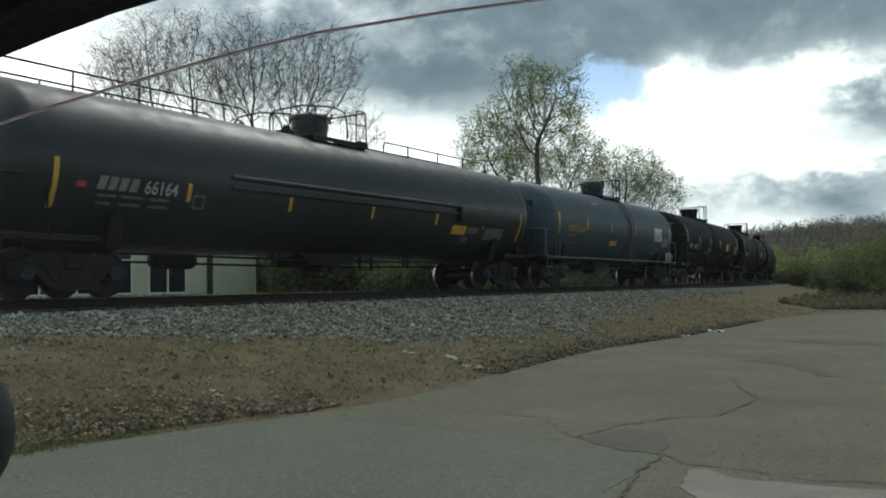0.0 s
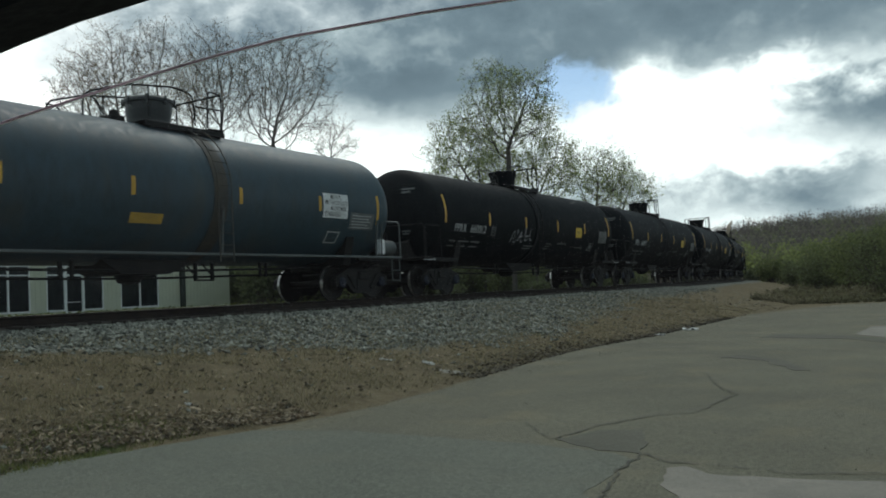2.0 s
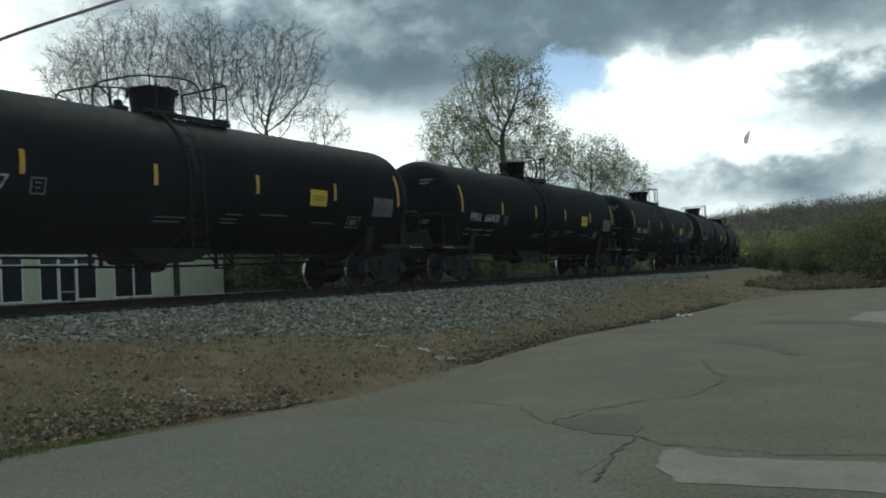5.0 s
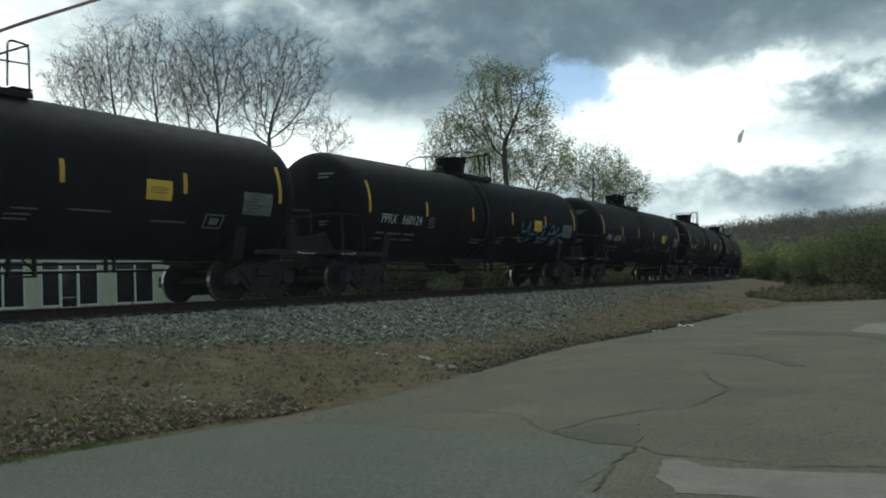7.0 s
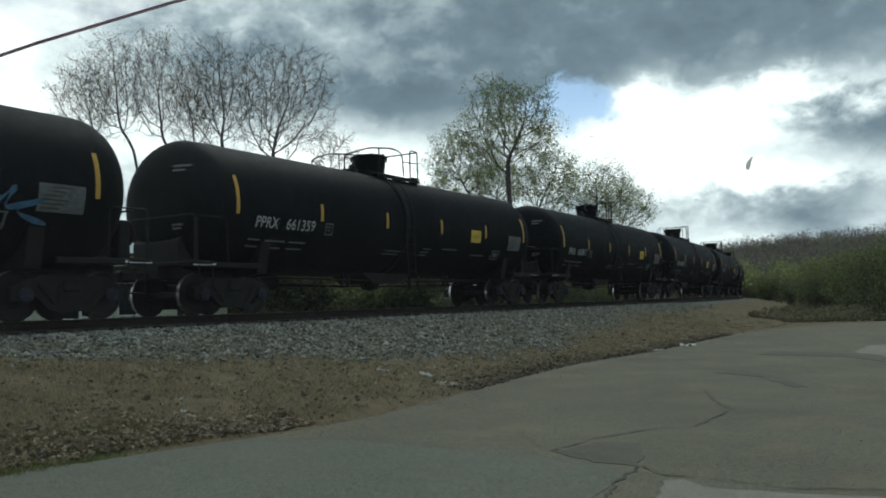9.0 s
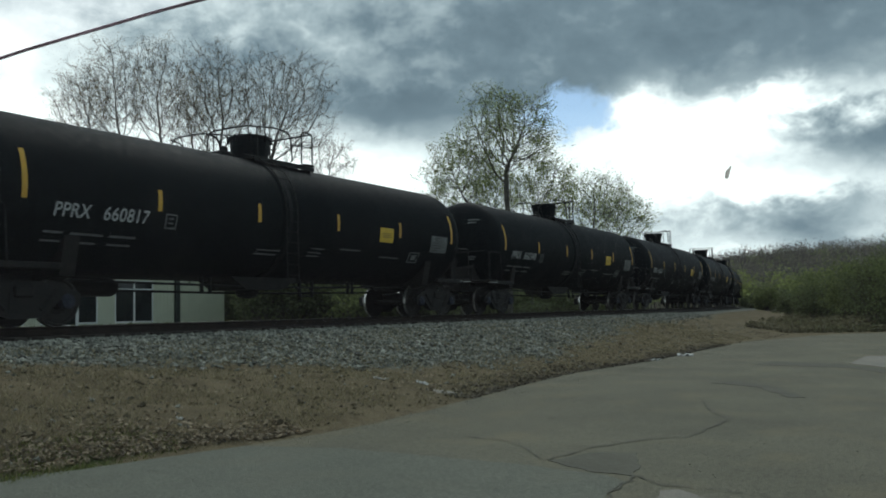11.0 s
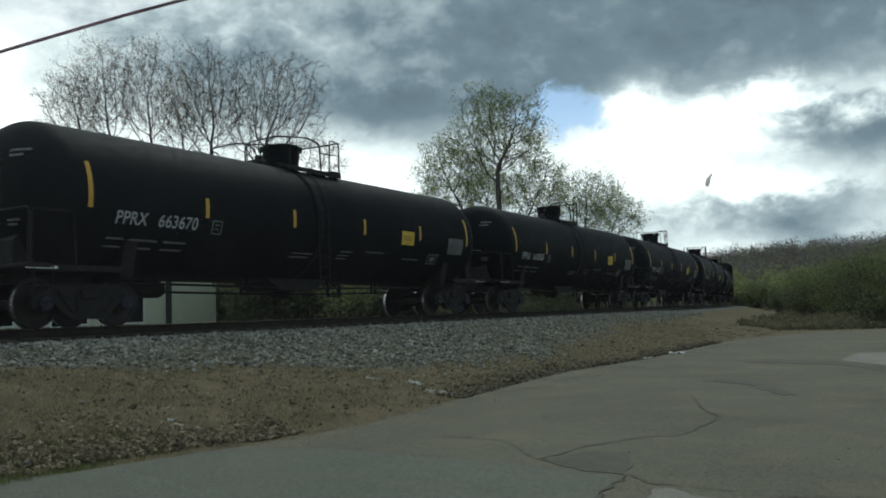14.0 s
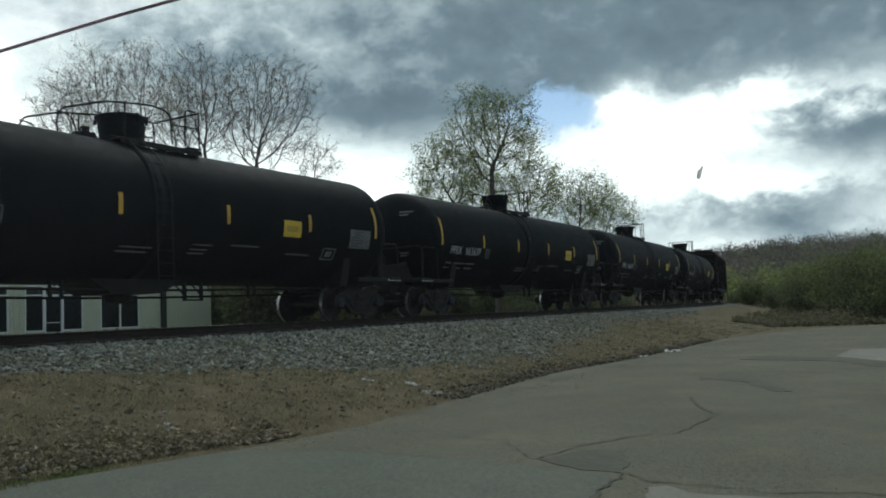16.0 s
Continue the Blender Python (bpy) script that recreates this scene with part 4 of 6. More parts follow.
def end_gear(parent, L, half, R, e, bar, sill_to):
    """Stub sill, coupler, end platform and grab irons at the end e (-1 or 1) of a car."""
    iron = M["iron"]
    y0, y1 = e * sill_to, e * (L / 2 - 0.55)
    part("stub_sill", box(bmesh.new(), (-0.35, min(y0, y1), 0.78), (0.35, max(y0, y1), 1.12), 0.03), iron, parent, "steel draft sill")
    bm = bmesh.new()
    box(bm, (-0.07, min(e * (L / 2 - 0.6), e * (L / 2 - 0.12)), 0.80), (0.07, max(e * (L / 2 - 0.6), e * (L / 2 - 0.12)), 0.95), 0.02)
    box(bm, (-0.16, min(e * (L / 2 - 0.22), e * (L / 2 + 0.03)), 0.74), (0.12, max(e * (L / 2 - 0.22), e * (L / 2 + 0.03)), 1.00), 0.05)
    part("coupler", bm, M["wheel"], parent, "rusty knuckle coupler")
    bm = bmesh.new()
    box(bm, (-1.48, min(e * (L / 2 - 1.05), e * (L / 2 - 0.55)), 1.08), (1.48, max(e * (L / 2 - 1.05), e * (L / 2 - 0.55)), 1.16), 0.015)
    for side in (-1, 1):
        box(bm, (side * 1.40 - 0.05, min(e * (L / 2 - 2.6), e * (L / 2 - 0.6)), 1.02), (side * 1.40 + 0.05, max(e * (L / 2 - 2.6), e * (L / 2 - 0.6)), 1.14), 0.015)
    part("end_platform", bm, iron, parent, "steel end platform")
    part("end_handrail", tube(bmesh.new(), bend([(-1.44, e * (L / 2 - 0.6), 1.14), (-1.44, e * (L / 2 - 0.62), 2.15), (1.44, e * (L / 2 - 0.62), 2.15), (1.44, e * (L / 2 - 0.6), 1.14)], 0.12), 0.02, 6), bar, parent)
    for side in (-1, 1):
        part("grab_iron", tube(bmesh.new(), bend([(side * 1.46, e * (L / 2 - 0.65), 1.10), (side * 1.46, e * (L / 2 - 0.66), 2.12), (side * 1.46, e * (L / 2 - 1.5), 2.12), (side * 1.46, e * (L / 2 - 1.55), 1.10)], 0.1), 0.017, 6), bar, parent)
        bm = bmesh.new()
        for dy in (0.70, 1.08):
            tube(bm, [(side * 1.46, e * (L / 2 - dy), 1.12), (side * 1.46, e * (L / 2 - dy), 0.45)], 0.016, 5)
        for h in (0.47, 0.75):
            tube(bm, [(side * 1.46, e * (L / 2 - 0.70), h), (side * 1.46, e * (L / 2 - 1.08), h)], 0.016, 5)
        part("sill_step", bm, bar, parent, "stirrup step below the sill")
    # dark filler added to shut out the sky in the space under the dished head
    part("head_brace", slab(bmesh.new(), [(e * (half - 0.3), 1.13), (e * (half + 0.80), 1.13), (e * (half + 0.78), 1.62), (e * (half + 0.45), 1.98), (e * (half - 0.3), 1.6)], -0.72, 0.72, "x"), iron, parent, "dark filler block below the tank head")
    # saddle that carries the tank
    bm = bmesh.new()
    yb = e * (sill_to + 0.55)
    arc = [(math.sin(radians(a)) * (R + 0.02), ZC - math.cos(radians(a)) * (R + 0.02)) for a in range(-62, 63, 8)]
    outline = arc + [(1.15, 0.92), (0.40, 0.80), (-0.40, 0.80), (-1.15, 0.92)]
    slab(bm, outline, yb - 0.16, yb + 0.16, "y")
    part("saddle", bm, iron, parent, "welded tank saddle")
    if e > 0:
        bm = lathe(bmesh.new(), [(L / 2 - 1.02, 0.001), (L / 2 - 1.0, 0.10), (L / 2 - 0.95, 0.14), (L / 2 - 0.62, 0.14)], 12, "y", (-0.9, 0, 1.35))
        part("brake_cylinder", bm, iron, parent, "small brake cylinder")
        bm = box(bmesh.new(), (0.45, L / 2 - 0.90, 1.16), (0.95, L / 2 - 0.62, 1.95), 0.03)
        lathe(bm, [(L / 2 - 0.60, 0.02), (L / 2 - 0.57, 0.26), (L / 2 - 0.54, 0.28), (L / 2 - 0.52, 0.26), (L / 2 - 0.55, 0.02)], 20, "y", (0.70, 0, 1.70))
        part("hand_brake", bm, iron, parent, "hand brake housing with its wheel")


def underside(parent, L, R):
    """Pipes, brake rigging and the bottom outlet below the tank."""
    iron = M["iron"]
    bottom = ZC - R
    bm = bmesh.new()
    lathe(bm, [(bottom + 0.08, 0.55), (bottom - 0.14, 0.48), (bottom - 0.22, 0.30), (bottom - 0.36, 0.24), (bottom - 0.40, 0.10)], 20, "z", (0, -0.3, 0))
    slab(bm, [(-1.45, bottom + 0.10), (-0.95, bottom - 0.20), (0.30, bottom - 0.20), (0.85, bottom + 0.02), (0.85, bottom + 0.10)], -0.6, 0.6, "x")
    part("bottom_outlet", bm, iron, parent, "bottom outlet valve with skid")
    for x, z in ((0.55, 0.82), (-0.45, 0.70)):
        part("brake_pipe", tube(bmesh.new(), [(x, -L / 2 + 3.1, z + 0.06), (x, -1.0, z), (x, 1.2, z), (x, L / 2 - 3.1, z + 0.06)], 0.028, 6), iron, parent, "thin brake pipe")
    for y in (-2.3, -2.05, 3.1, 3.3):
        bm = bmesh.new()
        box(bm, (0.50, y - 0.03, 0.66), (0.58, y + 0.03, bottom + 0.06), 0.01)
        part("brake_hanger", bm, iron, parent, "brake lever hanger")
    bm = bmesh.new()
    for y in (1.05, 1.55):
        box(bm, (0.50, y - 0.035, 0.58), (0.58, y + 0.035, bottom + 0.04), 0.01)
        tube(bm, [(0.54, y - 0.02, 0.72), (0.54, y - 0.30, bottom + 0.02)], 0.022, 5)
    tube(bm, [(0.54, 1.05, 0.60), (0.54, 1.55, 0.60)], 0.02, 5)
    part("brake_lever_bracket", bm, iron, parent, "bracket of the brake levers")
    part("air_reservoir", lathe(bmesh.new(), [(-5.0, 0.001), (-4.95, 0.16), (-4.85, 0.2), (-3.9, 0.2), (-3.8, 0.16), (-3.75, 0.001)], 16, "y", (-0.55, 0, 0.80)), iron, parent, "air reservoir")


def stripes(parent, R, ys, tall, short, material):
    for i, y in enumerate(ys):
        z0, z1 = tall if i in (0, len(ys) - 1) else short
        for side in (1, -1):
            part("reflective_stripe", plate(bmesh.new(), y - 0.05, y + 0.05, z0, z1, R, 0.004, side, 8), material, parent, "worn yellow reflective stripe")


BLACK_Y = (-7.24, -4.31, -1.44, 1.48, 4.34, 7.24)
BLACK_L = 18.1


def black_car():
    """A plain black general-service tank car."""
    R, L = 1.53, BLACK_L
    c = new("tank_car")
    tagged(c, "black railway tank car with yellow stripes and a top manway", "tank car", "tank cars of the train")
    tank_shell(c, R, 7.48, 0.82, M["black"], "dull black welded steel tank", (-4.6, -1.6, 1.6, 4.6))
    for y in (-0.45,):
        bm = bmesh.new()
        lathe(bm, [(y - 0.17, R - 0.01), (y - 0.17, R + 0.0025), (y + 0.17, R + 0.0025), (y + 0.17, R - 0.01)], 72, "y", (0, 0, ZC))
        part("spill_band", bm, M["black"], c, "dull band stained by spills", smooth=True)
    manway(c, R, -0.15, M["black"])
    platform(c, R, -0.05, "plain")
    ladder(c, R, -0.45, M["iron"])
    underside(c, L, R)
    for e in (-1, 1):
        end_gear(c, L, 7.48, R, e, M["rail_paint"], 5.6)
        bogie(c, e * (L / 2 - 2.08))
    stripes(c, R, BLACK_Y, (2.23, 3.11), (2.25, 2.68), M["yellow"])
    part("placard", plate(bmesh.new(), 3.35, 4.00, 2.08, 2.48, R, 0.006, 1), M["placard"], c, "yellow notice panel")
    bars(c, R, M["ink"], ((3.42, 3.9, 2.40, 0.035), (3.42, 3.7, 2.15, 0.03)))
    for k in range(3):
        part("stencil_line", plate(bmesh.new(), 3.45, 3.88, 2.22 + 0.05 * k, 2.235 + 0.05 * k, R, 0.0085, 1, 2), M["ink"], c)
    part("data_panel", plate(bmesh.new(), 6.05, 6.98, 1.92, 2.42, R, 0.004, 1), M["dim"], c, "grey stencilled data panel")
    for k in range(6):
        part("stencil_line", plate(bmesh.new(), 6.12 + (0.2 if k > 3 else 0), 6.5 + 0.08 * (k % 3), 1.97 + 0.075 * k, 2.0 + 0.075 * k, R, 0.008, 1, 2), M["ink"], c)
    for y0, y1, z0, z1 in ((-4.14, -3.84, 1.92, 1.95), (-4.14, -3.84, 2.19, 2.22), (-4.14, -4.11, 1.92, 2.22), (-3.87, -3.84, 1.92, 2.22), (-4.05, -3.94, 2.02, 2.05), (-4.06, -3.93, 2.11, 2.14)):
        part("emblem_bar", plate(bmesh.new(), y0, y1, z0, z1, R, 0.004, 1, 3), M["dim"], c, "pale outlined stencil box")
    for y0, y1, z0, z1 in ((5.0, 5.5, 1.58, 1.61), (5.06, 5.56, 1.85, 1.88), (5.0, 5.04, 1.58, 1.88), (5.5, 5.54, 1.58, 1.88), (5.14, 5.4, 1.66, 1.80)):
        part("emblem_bar", plate(bmesh.new(), y0, y1, z0, z1, R, 0.004, 1, 3, slant=0.0), M["dim"], c, "pale outlined stencil box")
    bars(c, R, M["dim"], ((-6.75, -6.35, 1.68, 0.035), (-6.2, -5.5, 1.67, 0.04), (-5.35, -4.75, 1.67, 0.04), (-6.75, -6.35, 1.53, 0.03), (-6.2, -5.6, 1.52, 0.035), (-5.35, -4.8, 1.52, 0.035),
                          (-1.3, -0.5, 1.63, 0.03), (-1.35, -0.6, 1.54, 0.03), (0.6, 1.1, 1.75, 0.025), (0.5, 1.0, 1.65, 0.025), (0.5, 0.95, 1.57, 0.025), (1.7, 2.6, 1.78, 0.03), (3.6, 4.5, 1.66, 0.03)))
    # small stencils on the sill and on the heads
    for y in (-8.5, 7.9):
        part("sill_stencil", box(bmesh.new(), (1.451, y, 1.06), (1.456, y + 0.62, 1.11)), M["sign"], c, "small white stencil on the sill")
    for z, w in ((3.26, 0.40), (3.16, 0.30), (1.96, 0.28), (1.88, 0.22)):
        bm = bmesh.new()
        prev = None
        for k in range(7):
            x = 0.55 + w * k / 6
            pair = []
            for zz in (z, z + 0.045):
                q = math.hypot(x, zz - ZC) / R
                pair.append(bm.verts.new((x, -(7.48 + 0.82 * math.sin(math.acos(min(q, 0.99) ** (1 / 0.66)))) - 0.014, zz)))
            if prev:
                bm.faces.new((prev[0], pair[0], pair[1], prev[1]))
            prev = pair
        part("head_stencil", bm, M["dim"], c, "small pale stencil on the tank head")
    return c


def owner_mark(parent, R, y, z, size, material, shear=0.06):
    """The owner's mark, as plain upright bars of the letters' size."""
    for k in range(4):
        y0 = y + k * size * 0.64
        part("mark_bar", plate(bmesh.new(), y0, y0 + size * 0.46, z + size * 0.02, z + size * 0.70, R, 0.006, 1, 4, shear), material, parent, "plain bar of the owner's mark")


def grey_car():
    R, L = 1.53, 17.0
    c = new("tank_car")
    tagged(c, "weathered grey railway tank car with faded yellow stencils", "tank car", "tank cars of the train")
    tank_shell(c, R, 7.0, 0.82, M["grey"], "weathered blue-grey steel tank with a rusty tint", (-3.5, 2.4))
    part("spill_band", lathe(bmesh.new(), [(0.75, R - 0.01), (0.75, R + 0.012), (1.15, R + 0.012), (1.15, R - 0.01)], 72, "y", (0, 0, ZC)), M["band"], c, "dark stained band around the tank")
    manway(c, R, 0.35, M["jacket"], 0.50, 0.55)
    ladder(c, R, 0.95, M["band"])
    platform(c, R, 0.35, "plain")
    underside(c, L, R)
    for side in (-1, 1):
        part("side_sill", box(bmesh.new(), (side * 1.44 - 0.05, -7.9, 1.09), (side * 1.44 + 0.05, 7.9, 1.15), 0.012), M["sill_grey"], c, "long grey side sill")
        for y in (-6.7, 1.0, 6.7):
            part("tank_strap", tube(bmesh.new(), [(side * (R + 0.01), y, ZC - 0.35), (side * (R - 0.05), y, 1.75), (side * 1.45, y, 1.12)], 0.03, 6), M["sill_grey"], c, "steel hold-down strap")
    for e in (-1, 1):
        end_gear(c, L, 7.0, R, e, M["sill_grey"], 5.2)
        bogie(c, e * (L / 2 - 2.0))
    stripes(c, R, (-6.77, -4.06, -1.35, 1.55, 4.3, 6.76), (2.00, 2.80), (2.25, 2.62), M["yellow"])
    part("reservoir", lathe(bmesh.new(), [(7.28, 0.001), (7.3, 0.16), (7.36, 0.22), (7.86, 0.22), (7.92, 0.16), (7.94, 0.001)], 20, "y", (1.12, 0, 1.40)), M["sill_grey"], c, "grey air reservoir on the end platform")
    part("valve", box(bmesh.new(), (1.2, 7.0, 1.2), (1.42, 7.2, 1.62), 0.03), M["sign"], c, "pale brake valve")
    owner_mark(c, R, -5.95, 2.12, 0.34, M["mark_yellow"])
    letters("202643", 0.34, -5.02, 2.12, R, M["stencil_yellow"], c, "number", "faded yellow stencilled number", squeeze=0.78)
    bars(c, R, M["stencil_yellow"], ((-5.9, -5.5, 1.98, 0.025), (-5.4, -5.0, 1.98, 0.025), (-5.9, -5.2, 1.70, 0.02), (-5.1, -4.7, 1.70, 0.02)))
    part("placard", plate(bmesh.new(), -1.35, -0.55, 1.72, 1.92, R, 0.005, 1), M["stencil_yellow"], c, "worn ochre notice panel")
    sgn = part("sign", plate(bmesh.new(), 4.42, 5.42, 2.10, 2.72, R, 0.008, 1), M["sign"], c, "white cargo sign with black capitals")
    for k, s in enumerate(("METHYL", "METHACRYLATE", "MONOMER", "STABILIZED")):
        letters(s, 0.165, 4.48 + (0.22 if k in (0, 2) else 0.0), 2.58 - 0.145 * k, R, M["ink"], sgn, "sign_text", "black capitals", off=0.012, squeeze=0.72)
    part("data_panel", plate(bmesh.new(), 5.55, 6.6, 1.85, 2.28, R, 0.005, 1), M["dim"], c, "pale grey data panel")
    for k in range(5):
        part("stencil_line", plate(bmesh.new(), 5.62, 6.45 - 0.1 * (k % 2), 1.89 + 0.075 * k, 1.915 + 0.075 * k, R, 0.008, 1, 2), M["white"], c)
    for y0, y1, z0, z1 in ((4.75, 5.25, 1.48, 1.51), (4.75, 5.25, 1.74, 1.77), (4.75, 4.79, 1.48, 1.77), (5.21, 5.25, 1.48, 1.77)):
        part("emblem_bar", plate(bmesh.new(), y0, y1, z0, z1, R, 0.005, 1, 3), M["white"], c, "white outlined placard holder")
    # placard on the leading head
    hd = part("head_placard", slab(bmesh.new(), [(0.35, 2.85), (0.85, 2.85), (0.85, 3.2), (0.35, 3.2)], -7.78, -7.70, "y"), M["iron"], c, "blank dark placard holder on the head")
    hd.matrix_basis = pose(0, 0.06, 0)
    return c


def long_car():
    """The long insulated car at the head, with a rail along its top."""
    R, L = 1.56, 20.4
    c = new("tank_car")
    tagged(c, "long black insulated tank car with a full-length top handrail", "tank car", "tank cars of the train")
    tank_shell(c, R, 8.9, 0.72, M["jacket"], "smooth black insulation jacket", (-5.5, 5.5))
    manway(c, R, -0.3, M["jacket"])
    platform(c, R, -0.3, "plain")
    underside(c, L, R)
    top = ZC + R
    for side in (-1, 1):
        part("top_rail", tube(bmesh.new(), bend([(side * 0.55, -9.2, top - 0.25), (side * 0.55, -9.2, top + 0.28), (side * 0.55, -3.2, top + 0.28), (side * 0.55, -2.9, top - 0.1)], 0.15), 0.02, 6), M["rail_paint"], c, "thin handrail along the tank's top")
        part("top_rail", tube(bmesh.new(), bend([(side * 0.55, 2.2, top - 0.1), (side * 0.55, 2.2, top + 0.22), (side * 0.55, 7.9, top + 0.22), (side * 0.55, 8.0, top - 0.2)], 0.15), 0.02, 6), M["rail_paint"], c, "thin handrail along the tank's top")
        for y in (-7.6, -6.1, -4.6, 3.4, 5.0, 6.5):
            part("rail_post", tube(bmesh.new(), [(side * 0.55, y, top - 0.15), (side * 0.55, y, top + 0.26)], 0.022, 6), M["rail_paint"], c)
        # long ribs over the steam coils, and a shield
        for z in (2.50, 2.28):
            bm = bmesh.new()
            x = math.sqrt(R * R - (z - ZC) ** 2)
            lathe(bm, [(-4.55, 0.001), (-4.5, 0.06), (6.2, 0.06), (6.25, 0.001)], 10, "y", (side * x, 0, z))
            part("coil_rib", bm, M["jacket"], c, "long raised rib on the jacket")
        bm = plate(bmesh.new(), 4.6, 8.35, 2.02, 2.50, R, 0.12, side, 8, 0.0, 0.11)
        part("shield", bm, M["jacket"], c, "raised jacket shield")
    for e in (-1, 1):
        end_gear(c, L, 8.9, R, e, M["rail_paint"], 6.6)
        bogie(c, e * (L / 2 - 2.25))
    stripes(c, R, (-8.57, -5.63, -2.67, 0.43, 3.46, 6.18, 8.57), (1.60, 2.48), (1.90, 2.27), M["yellow"])
    owner_mark(c, R, -7.75, 1.98, 0.36, M["mark"])
    letters("66164", 0.36, -6.72, 1.98, R, M["white"], c, "number", "white stencilled number", squeeze=0.85, shear=0.08)
    bars(c, R, M["dim"], ((-7.7, -7.3, 1.86, 0.05), (-7.2, -6.7, 1.86, 0.05), (-6.55, -6.1, 1.86, 0.05), (-7.7, -7.4, 1.72, 0.05), (-7.2, -6.75, 1.72, 0.05), (-6.55, -6.1, 1.72, 0.05)))
    part("decal", plate(bmesh.new(), -8.15, -7.97, 2.00, 2.10, R, 0.005, 1), M["red"], c, "small red decal")
    part("placard", plate(bmesh.new(), 4.4, 5.2, 1.68, 1.94, R, 0.005, 1), M["yellow"], c, "orange-yellow notice panel")
    for y0, y1, z0, z1 in ((5.3, 5.9, 1.74, 1.92), (6.35, 7.5, 1.58, 1.95), (5.15, 5.5, 1.45, 1.62)):
        part("data_panel", plate(bmesh.new(), y0, y1, z0, z1, R, 0.005, 1), M["dim"], c, "faded grey data panel")
    for y0, y1, z0, z1 in ((-5.5, -5.2, 1.78, 1.81), (-5.5, -5.2, 2.02, 2.05), (-5.5, -5.47, 1.78, 2.05), (-5.23, -5.2, 1.78, 2.05)):
        part("emblem_bar", plate(bmesh.new(), y0, y1, z0, z1, R, 0.004, 1, 3), M["dim"], c, "pale outlined stencil box")
    return c


def hopper_car():
    """A covered hopper behind the last tank car: ribbed sides, overhanging roof, sloped end sheets."""
    L, W = 17.6, 1.55
    c = new("hopper_car")
    tagged(c, "dark covered hopper car with ribbed sides and sloped ends", "hopper car")
    side = [(-8.0, 4.20), (8.0, 4.20), (8.0, 3.55), (6.2, 1.15), (2.9, 1.05), (2.2, 0.72), (0.9, 0.72), (0.2, 1.05), (-0.2, 1.05), (-0.9, 0.72), (-2.2, 0.72), (-2.9, 1.05), (-6.2, 1.15), (-8.0, 3.55)]
    part("body", slab(bmesh.new(), side, -W + 0.06, W - 0.06, "x"), M["iron"], c, "dark steel hopper body")
    for sd in (-1, 1):
        for k in range(13):
            y = -7.2 + 1.2 * k
            low = 1.12 if abs(y) < 6.0 else 1.15 + (abs(y) - 6.0) * 1.25
            part("side_rib", box(bmesh.new(), (min(sd * 1.492, sd * 1.56), y - 0.05, low), (max(sd * 1.492, sd * 1.56), y + 0.05, 4.15), 0.01), M["iron"], c)
        part("side_sill", box(bmesh.new(), (min(sd * 1.38, sd * 1.54), -8.2, 1.02), (max(sd * 1.38, sd * 1.54), 8.2, 1.22), 0.02), M["iron"], c, "steel side sill")
        for e in (-1, 1):
            bm = bmesh.new()
            for dy in (8.15, 8.55):
                tube(bm, [(sd * 1.5, e * dy, 0.5), (sd * 1.5, e * dy, 4.25)], 0.02, 5)
            for k in range(12):
                tube(bm, [(sd * 1.5, e * 8.15, 0.55 + 0.32 * k), (sd * 1.5, e * 8.55, 0.55 + 0.32 * k)], 0.014, 5)
            part("ladder", bm, M["rail_paint"], c, "steel end ladder")
            part("corner_post", box(bmesh.new(), (sd * 1.42 - 0.07, e * 8.02 - 0.07, 1.16), (sd * 1.42 + 0.07, e * 8.02 + 0.07, 4.2), 0.015), M["iron"], c)
    arc = [(-1.58, 4.18), (-1.58, 4.26), (-1.2, 4.46), (-0.6, 4.56), (0.6, 4.56), (1.2, 4.46), (1.58, 4.26), (1.58, 4.18)]
    part("roof", slab(bmesh.new(), arc, -8.62, 8.62, "y"), M["iron"], c, "rounded roof that overhangs the ends")
    part("running_board", box(bmesh.new(), (-0.35, -8.75, 4.66), (0.35, 8.75, 4.70), 0.01), M["rail_paint"], c, "grating along the roof")
    for y in (-6.0, -2.0, 2.0, 6.0):
        part("hatch", lathe(bmesh.new(), [(4.54, 0.38), (4.72, 0.38), (4.76, 0.30), (4.77, 0.001)], 20, "z", (0.72, y, 0)), M["iron"], c, "round roof hatch")
    for e in (-1, 1):
        part("end_platform", box(bmesh.new(), (-1.5, min(e * 6.3, e * 8.6), 0.98), (1.5, max(e * 6.3, e * 8.6), 1.08), 0.02), M["iron"], c, "steel end platform")
        part("coupler", box(bmesh.new(), (-0.14, min(e * 8.5, e * 8.95), 0.74), (0.14, max(e * 8.5, e * 8.95), 1.0), 0.04), M["wheel"], c, "rusty knuckle coupler")
        bogie(c, e * 6.7)
    return c


NUMBERS = ("660012", "660817", "660438", "660124", "661359", "660817", "660348", "663670", "660068", "663639", "660438", "661359")


